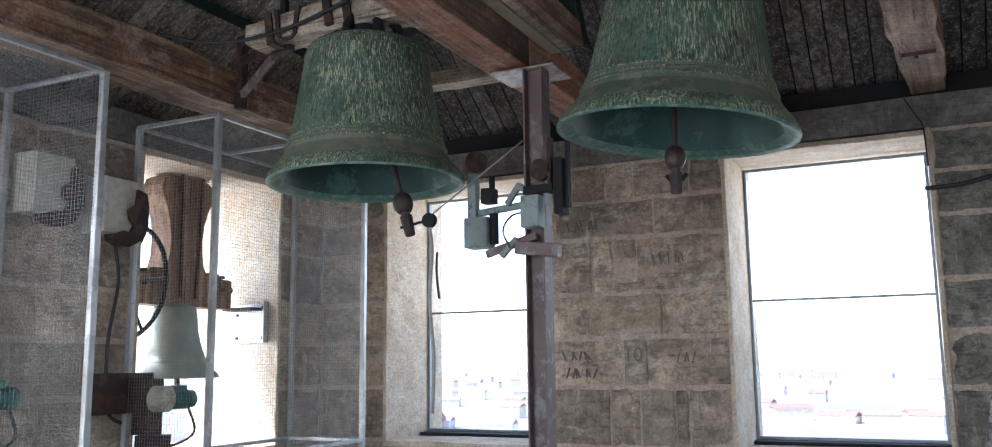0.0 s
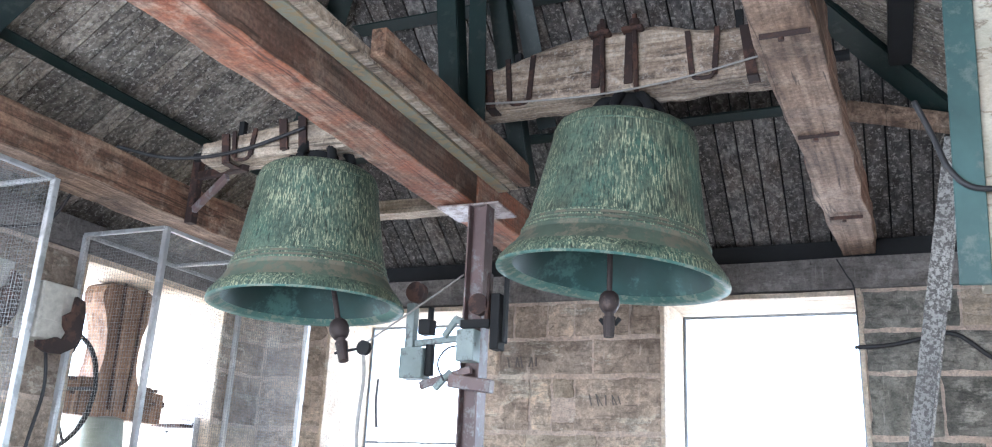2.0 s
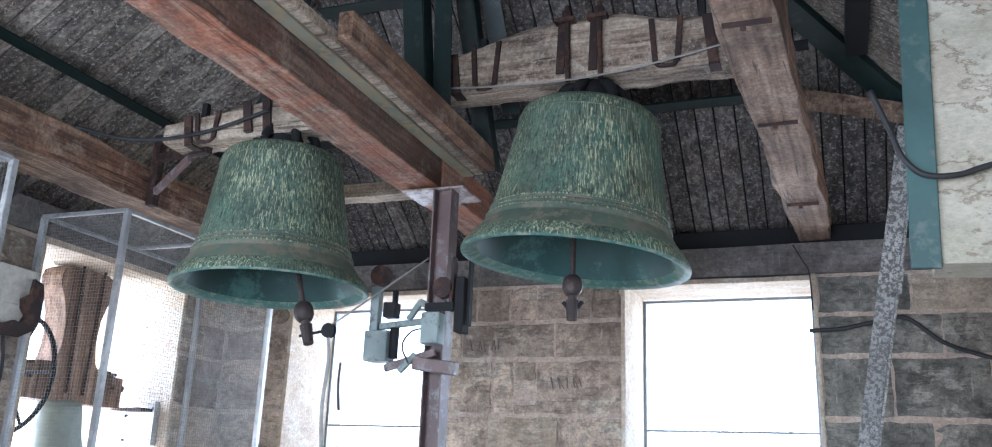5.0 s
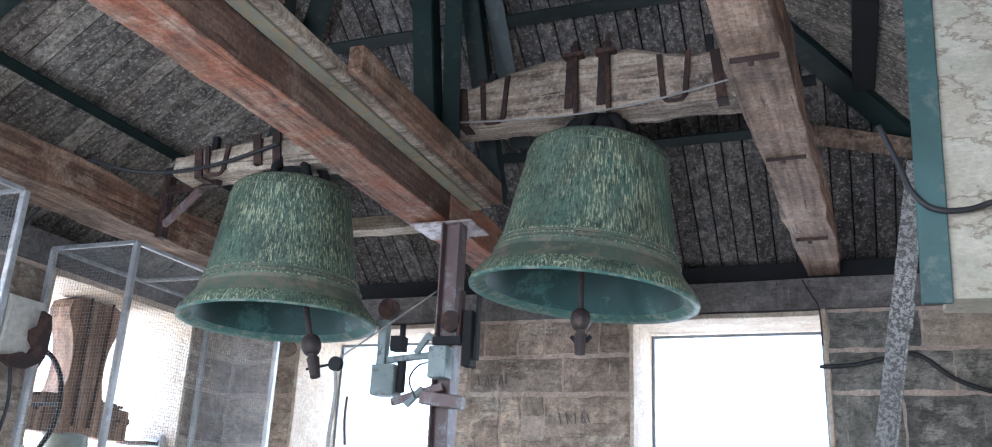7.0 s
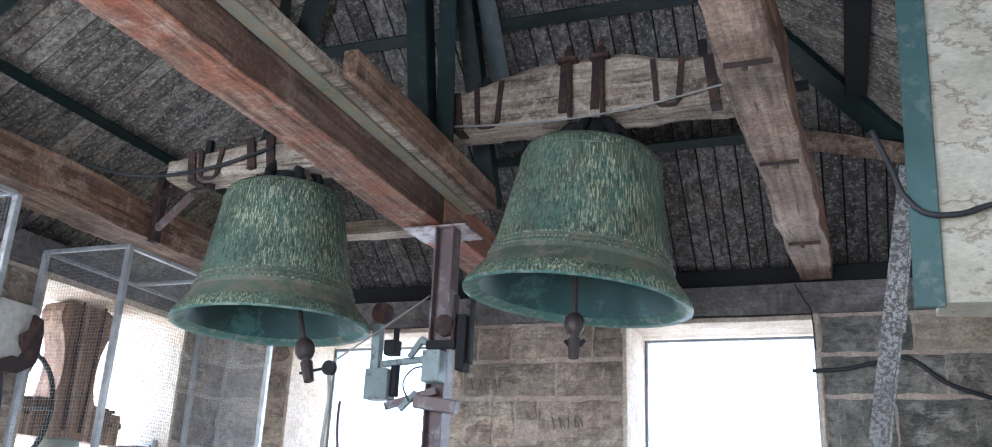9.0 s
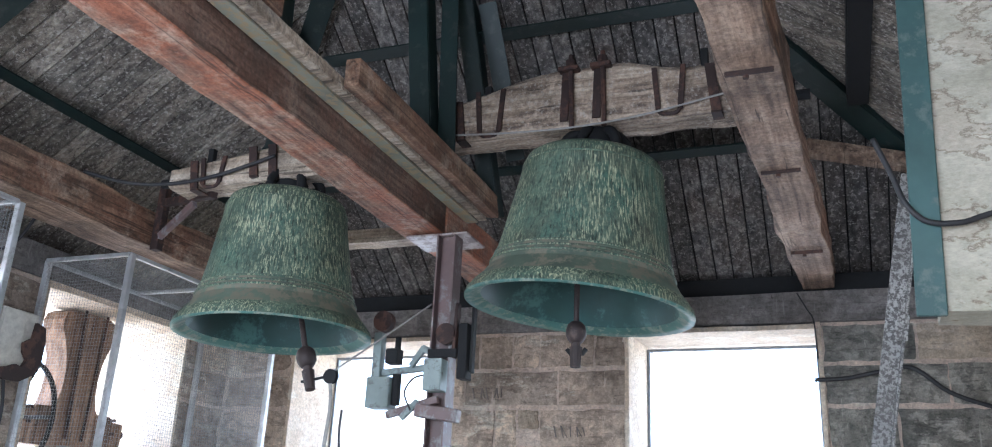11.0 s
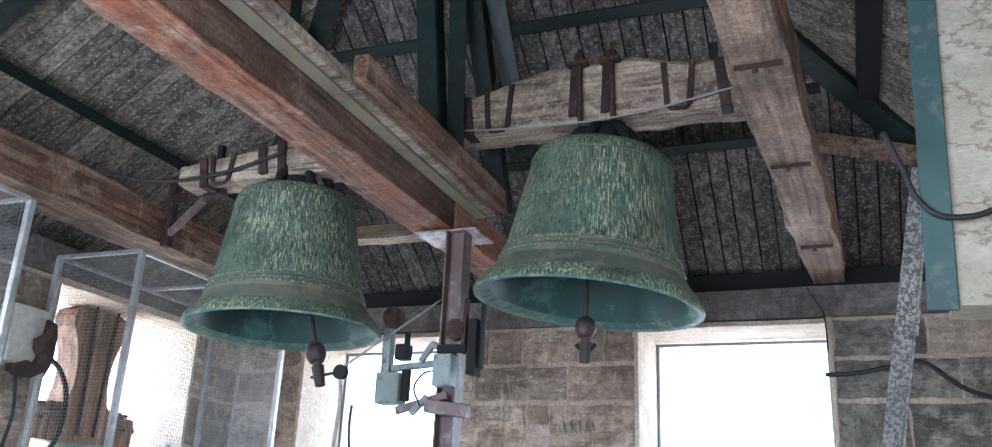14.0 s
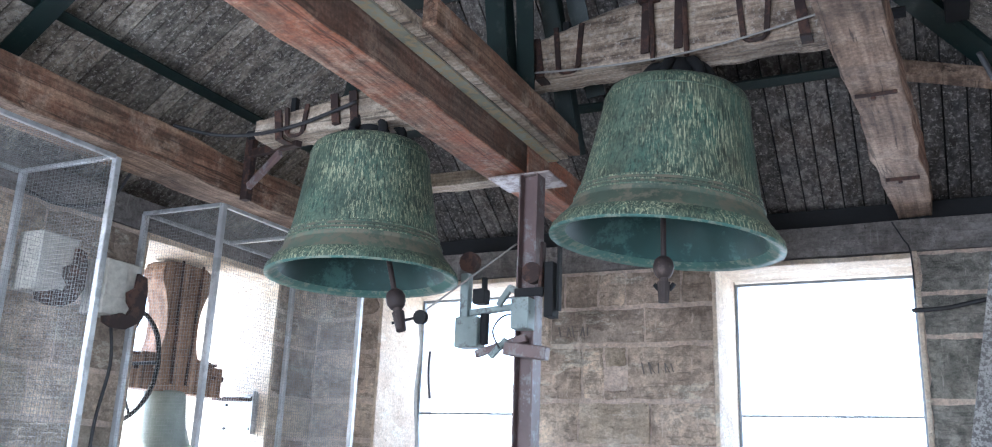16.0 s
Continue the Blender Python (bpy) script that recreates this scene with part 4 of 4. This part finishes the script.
SB = small_bell(5.07, "small pale bronze bell under a shaped wooden headstock in the window")
copy_thing(SB, pose(-5.2, 2.25, 1.57))
plate = thing("bearing_bracket", (-5.0, 5.785, 2.04), "galvanised bearing bracket bolted to the window reveal", "bracket")
part("plate", box((-0.24, -0.012, -0.2), (0.12, -0.002, 0.12), 0.002), GALV, plate)
part("flange", box((0.111, -0.07, -0.2), (0.121, -0.013, 0.14), 0.002), GALV, plate)
part("shelf", box((-0.24, -0.16, 0.06), (0.06, -0.013, 0.085), 0.003), RUST, plate, "rusty bearing shelf")
for bx, bz in ((-0.2, -0.16), (0.07, -0.16), (-0.2, 0.03), (0.07, 0.09)):
    part("bolt", rod((bx, -0.012, bz), (bx, -0.03, bz), 0.012, 6), DARK, plate)


# ---------------------------------------------------------------- motors, boxes and cables at the left wall
def drive_motor(y, z, label):
    t = thing("bell_motor", (XL, y, z), label, "motor", "bell motors")
    part("bracket", box((0.0, -0.40, -0.06), (0.06, 0.1, 0.20), 0.004), RUST, t, "dark brown bracket")
    part("arm", box((0.06, -0.08, -0.2), (0.2, 0.06, 0.16), 0.006), RUST, t)
    part("gearbox", rod((0.2, -0.02, 0.03), (0.30, 0.0, 0.03), 0.085, 24), PLASTER, t, "round grey gearbox")
    mot = part("motor", rod((0.22, 0.06, 0.02), (0.24, 0.27, 0.02), 0.058, 20), MOTOR_GREEN, t, "teal painted motor")
    for k in range(5):
        part("fin", rod((0.225 + 0.003 * k, 0.10 + 0.03 * k, 0.02), (0.2255 + 0.003 * k, 0.106 + 0.03 * k, 0.02), 0.065, 20), MOTOR_GREEN, mot)
    part("terminal_box", box((0.2, 0.11, 0.07), (0.27, 0.20, 0.115), 0.006), MOTOR_GREEN, t)
    part("foot", box((0.12, -0.1, -0.3), (0.26, 0.08, -0.201), 0.004), RUST, t)
    part("cable", tube([(0.24, 0.24, -0.035), (0.28, 0.26, -0.2), (0.22, 0.12, -0.28), (0.14, 0.02, -0.26)], 0.009), BLACK, t, "black cable")
    return t


M1 = drive_motor(4.36, 1.42, "teal electric bell motor on a brown iron bracket")
copy_thing(M1, pose(XL, 3.03, 1.48))


def wall_box(y, z, label):
    t = thing("control_box", (XL, y, z), label, "box", "control boxes")
    part("housing", box((0.003, -0.14, 0.0), (0.2, 0.14, 0.36), 0.008), WHITE_BOX, t)
    part("lid", box((0.2005, -0.135, 0.12), (0.208, 0.03, 0.355), 0.003), WHITE_BOX, t)
    horn = [(0.10, 0.30), (0.17, 0.28), (0.19, 0.20), (0.19, 0.06), (0.14, -0.03), (0.05, -0.08), (-0.06, -0.085), (-0.13, -0.06), (-0.14, -0.02), (-0.06, -0.005),
            (0.0, 0.02), (0.05, 0.01), (0.075, 0.06), (0.04, 0.10), (0.03, 0.16), (0.09, 0.20)]
    part("bracket", extruded(horn, 0.209, 0.235), RUST, t, "curved brown iron bracket")
    part("bracket_arm", box((0.003, 0.145, 0.02), (0.209, 0.185, 0.24), 0.004), RUST, t, "brown iron arm")
    return t


C1 = wall_box(4.0, 2.50, "off-white control box with a brown bracket on the wall")
copy_thing(C1, pose(XL, 3.5, 2.56))


def cable(name, pts, r, mat, label):
    return tagged(part(name, tube(pts, r), mat, smooth=True), label, "cable")


cable("cable", [(-4.78, 4.12, 2.45), (-4.76, 4.14, 2.2), (-4.77, 4.09, 1.8), (-4.76, 4.1, 1.4), (-4.74, 4.2, 1.3)], 0.011, BLACK, "black cable down the stone wall")
cable("cable", [(-4.81, 3.30, 3.20), (-4.68, 3.5, 3.12), (-4.56, 3.75, 3.2), (-4.48, 3.84, 3.43)], 0.010, BLACK, "black cable from wall to beam")

# ---------------------------------------------------------------- clapper drive at the steel post
dr = thing("clapper_drive", (-1.94, 4.6, 2.50), "grey-green electric clapper drive bolted to the steel post", "machine")
part("drive_box", box((-0.47, -0.06, -0.18), (-0.32, 0.06, 0.0), 0.005), MACHINE, dr, "grey-green drive box")
part("drive_box", box((-0.06, -0.16, -0.10), (0.05, -0.062, 0.08), 0.005), MACHINE, dr, "grey-green drive box")
part("upright", box((-0.46, -0.03, 0.0), (-0.405, 0.03, 0.27), 0.004), MACHINE, dr)
for cx, cz, r in ((-0.39, 0.33, 0.062), (0.022, 0.24, 0.062)):
    part("pulley", rod((cx, -0.07, cz), (cx, -0.02, cz), r, 28), RUST, dr, "round rusty counterweight disc")
part("arm", bar((-0.40, 0, 0.03), (-0.05, 0, 0.06), 0.03, 0.04), MACHINE, dr)
part("arm", bar((-0.34, -0.02, -0.22), (-0.02, -0.02, -0.13), 0.03, 0.045), POST, dr)
part("wedge", bar((-0.12, -0.08, -0.20), (0.14, -0.08, -0.235), 0.07, 0.075, 0.006), POST, dr, "brown wooden wedge")
part("lever", bar((-0.20, -0.03, 0.06), (-0.12, -0.03, 0.17), 0.03, 0.035), MACHINE, dr)
part("lever", bar((-0.13, -0.03, 0.165), (-0.04, -0.03, 0.12), 0.05, 0.04), MACHINE, dr)
part("lever", bar((-0.24, -0.03, -0.24), (-0.14, -0.03, -0.14), 0.03, 0.035), MACHINE, dr)
part("switch", box((-0.37, -0.04, 0.08), (-0.29, 0.04, 0.17), 0.004), DARK, dr)
part("knob", rod((-0.31, 0, 0.17), (-0.31, 0, 0.24), 0.018), DARK, dr)
part("knob", rod((-0.30, 0, 0.02), (-0.30, 0, -0.16), 0.028), DARK, dr)
part("guide_plate", box((0.10, -0.06, -0.02), (0.155, 0.04, 0.30), 0.004), DARK, dr, "dark guide plate")
part("guide_plate", box((0.165, -0.03, 0.02), (0.18, 0.02, 0.42), 0.003), DARK, dr)
part("lever", bar((0.075, -0.045, 0.1), (0.085, -0.045, 0.42), 0.05, 0.02), RUST, dr)
part("clamp", box((-0.08, -0.075, 0.10), (0.10, -0.0615, 0.15), 0.003), DARK, dr)
part("clamp", box((-0.08, -0.075, -0.24), (0.10, -0.0615, -0.19), 0.003), DARK, dr)
part("loose_wire", tube([(-0.05, -0.08, 0.0), (-0.14, -0.1, -0.02), (-0.2, -0.09, -0.1), (-0.16, -0.08, -0.2)], 0.006), BLACK, dr)

# rope from the drive over a small pulley to the clapper of the left bell
py = 4.1
pl = thing("rope_pulley", (-2.385, py, 2.424), "small iron pulley on the clapper rope", "pulley")
part("sheave", rod((0, -0.015, 0), (0, 0.015, 0), 0.04, 18), DARK, pl)
part("link", rod((-0.02, 0, 0), (-0.17, -0.02, -0.03), 0.008), DARK, pl)
cable("rope", [(-2.37, py, 2.455), (-2.20, 4.35, 2.70), (-2.04, 4.58, 2.93)], 0.005, ROPE, "taut grey rope to the clapper drive")
cable("rope", [(-4.03, 7.075, 2.66), (-4.01, 7.03, 2.5), (-3.985, 7.0, 2.38), (-3.96, 6.99, 2.23)], 0.012, BLACK, "frayed black rope end hanging at the window frame")
cable("rope", [(-2.385, py, 2.39), (-2.37, py, 2.25), (-2.385, py, 2.0), (-2.36, py, 1.7), (-2.37, py, 1.4)], 0.010, ROPE, "grey rope hanging from the pulley")

# cables along the headstocks and on the block
cable("cable", [(-1.96, 4.34, 3.91), (-1.5, 4.33, 3.87), (-1.1, 4.32, 3.855), (-0.7, 4.33, 3.89), (-0.25, 4.34, 3.97)], 0.006, ROPE, "thin grey cable along the headstock")
cable("cable", [(-4.07, 3.75, 3.655), (-3.9, 3.95, 3.64), (-3.65, 4.04, 3.645), (-3.3, 4.045, 3.67), (-2.9, 4.05, 3.76)], 0.012, BLACK, "black cable along the short headstock")
cable("cable", [(0.36, 2.99, 3.02), (0.41, 2.985, 2.87), (0.44, 2.98, 2.77), (0.50, 2.98, 2.70), (0.60, 2.985, 2.69), (0.69, 2.99, 2.715), (0.95, 2.99, 2.78)], 0.010, BLACK, "black cable looped over the plastered block")
cable("hose", [(0.04, 6.36, 2.75), (0.25, 6.36, 2.76), (0.45, 6.365, 2.80), (0.65, 6.365, 2.825), (0.86, 6.36, 2.66), (1.08, 6.36, 2.57), (1.25, 6.365, 2.53), (1.38, 6.365, 2.52)], 0.015, BLACK, "black hose fixed to the stone wall")
cable("cable", [(-0.04, 6.37, 3.37), (0.02, 6.375, 3.25), (0.06, 6.375, 3.16), (0.07, 6.38, 2.9)], 0.005, BLACK, "thin black cable at the window corner")

# iron bearing stand and brace at the left beam
st = thing("bearing_stand", (-4.05, 4.45, 3.36), "dark rusty iron bearing stand on a timber beam", "bracket")
part("upright", box((-0.03, -0.03, 0.0), (0.03, 0.03, 0.50), 0.003), RUST, st)
part("ledger", bar((0.03, -0.02, 0.33), (0.62, -0.25, 0.255), 0.05, 0.05), RUST, st)
part("brace", bar((0.032, -0.02, 0.09), (0.40, -0.16, 0.245), 0.035, 0.05), POST, st)
tie_bm = bar((0.10, 5.52, 4.11), (0.80, 5.68, 3.985), 0.10, 0.10)
tagged(part("tie_piece", roughen(tie_bm, 0.005, 9.0, 5), WOOD_GREY), "weathered timber tie under the far boards", "beam")

# ---------------------------------------------------------------- stones of the walls, last
COURSES = (0.6, 1.03, 1.465, 1.83, 2.16, 2.58, 2.87, 3.15)


def stone_mesh(w, h, seed, deep=0.06):
    """A block with a worn, slightly hollow face; local x along the wall, y into it."""
    bm = bmesh.new()
    nx, nz, c = 8, 6, 0.011
    o = Vector((seed * 3.7, seed * 1.9, 0))
    grid = []
    for j in range(nz + 1):
        row = []
        for i in range(nx + 1):
            x, z = w * (i / nx - 0.5), h * (j / nz - 0.5)
            edge = i in (0, nx) or j in (0, nz)
            p = Vector((x, 0, z)) + o
            q = noise.noise_vector(p * 6) * 0.009 + noise.noise_vector(p * 19) * 0.012
            row.append(bm.verts.new((x + q.x, (c if edge else 0.0) + q.y * 0.8, z + q.z)))
        grid.append(row)
    for j in range(nz):
        for i in range(nx):
            bm.faces.new((grid[j][i], grid[j][i + 1], grid[j + 1][i + 1], grid[j + 1][i]))
    loop = [grid[0][i] for i in range(nx + 1)] + [grid[j][nx] for j in range(1, nz + 1)] + [grid[nz][i] for i in range(nx - 1, -1, -1)] + [grid[j][0] for j in range(nz - 1, 0, -1)]
    back = [bm.verts.new((v.co.x * 0.98, deep, v.co.z * 0.98)) for v in loop]
    n = len(loop)
    for k in range(n):
        bm.faces.new((loop[(k + 1) % n], loop[k], back[k], back[(k + 1) % n]))
    me = bpy.data.meshes.new("stone")
    bm.normal_update()
    bm.to_mesh(me)
    bm.free()
    return me


mason = random.Random(21)
INK = plain("dark_scratched_marks", (0.19, 0.165, 0.145), 0.9)
for mark_x, mark_z, mark_n in ((-2.47, 2.69, 5), (-2.52, 1.70, 4), (-2.52, 1.57, 5), (-1.80, 2.40, 5), (-1.66, 1.68, 3)):
    marks = thing("scratched_writing", (mark_x, YF - 0.012, mark_z), "illegible dark marks scratched on the stones", "writing")
    for mark_k in range(mark_n):
        lean = mason.uniform(-0.03, 0.03)
        tall = mason.uniform(0.03, 0.045)
        part("stroke", flat_iron(0.055 * mark_k, -tall, 0.055 * mark_k + lean, tall, 0.01, 0.008, 0.02), INK, marks)
        if mark_k % 2:
            part("stroke", flat_iron(0.055 * mark_k + lean, tall, 0.055 * mark_k + 0.03, -tall, 0.01, 0.007, 0.02), INK, marks)
digits = bpy.data.curves.new("painted_number", "FONT")
digits.body, digits.size, digits.extrude = "10", 0.15, 0.001
digits.materials.append(INK)
number = new("painted_number", digits)
number.matrix_basis = pose(-2.055, YF - 0.03, 1.655, 90, 0, 0)
tagged(number, "dark number painted on a pale stone", "writing")


def lay(parent, spans, place, turn, warm, plain_stone=None):
    """Courses of stones over the spans (u0, u1) of a wall; place(u, z) gives the world spot."""
    for ci, (z0, z1) in enumerate(zip(COURSES, COURSES[1:])):
        for u0, u1 in spans:
            u = u0
            while u < u1 - 0.02:
                w = mason.uniform(0.30, 0.78)
                if u1 - u - w < 0.22:
                    w = u1 - u
                a, b = u + 0.008, u + w - 0.008
                cu = (a + b) / 2
                me = stone_mesh(b - a, z1 - z0 - mason.uniform(0.03, 0.045), mason.uniform(0, 90))
                me.materials.append(STONE_WARM if mason.random() < warm else plain_stone or STONE)
                ob = new("stone", me)
                x, y = place(cu, mason.uniform(-0.006, 0.012))
                ob.matrix_basis = pose(x, y, (z0 + z1) / 2, 0, 0, turn)
                ob.parent = parent
                u += w


def course(parent, z0, z1, edges, pale=()):
    """One course of stones of the pier between the far windows, between given joints."""
    for i, (u0, u1) in enumerate(zip(edges, edges[1:])):
        me = stone_mesh(u1 - u0 - 0.016, z1 - z0 - 0.038, mason.uniform(0, 90))
        me.materials.append(STONE_WARM if i in pale else STONE)
        ob = new("stone", me)
        ob.matrix_basis = pose((u0 + u1) / 2, YF + (-0.012 if i in pale else mason.uniform(-0.006, 0.008)), (z0 + z1) / 2)
        ob.parent = parent


pa, pz = W2[1] + 0.03, W3[0] - 0.03
course(wall_far, 2.87, 3.15, (pa, -2.45, -2.17, -1.95, -1.52, pz))
course(wall_far, 2.58, 2.87, (pa, -2.56, -1.80, pz))
course(wall_far, 2.16, 2.58, (pa, -2.30, -2.12))
course(wall_far, 2.16, 2.26, (-2.12, -1.94))
course(wall_far, 2.40, 2.58, (-2.12, -1.94), (0,))
course(wall_far, 2.16, 2.58, (-1.94, pz))
course(wall_far, 1.83, 2.16, (pa, -2.32, -1.76, pz), (1,))
course(wall_far, 1.465, 1.83, (pa, -2.066, -1.88, pz), (1,))
course(wall_far, 1.03, 1.465, (pa, -2.18, -1.95, -1.69, -1.59, pz), (2,))
course(wall_far, 0.6, 1.03, (pa, -2.3, -1.8, pz))
lay(wall_far, [(XL, W2[0] - 0.03)], lambda u, o: (u, YF + o), 0, 0.25)
lay(wall_far, [(W3[1] + 0.03, XR)], lambda u, o: (u, YF + o), 0, 0.1, STONE_OLIVE)
lay(wall_left, [(-0.4, WL0[0] - 0.03), (WL0[1] + 0.03, WL[0] - 0.03), (WL[1] + 0.03, YF)], lambda u, o: (XL - o, u), 90, 0.4)
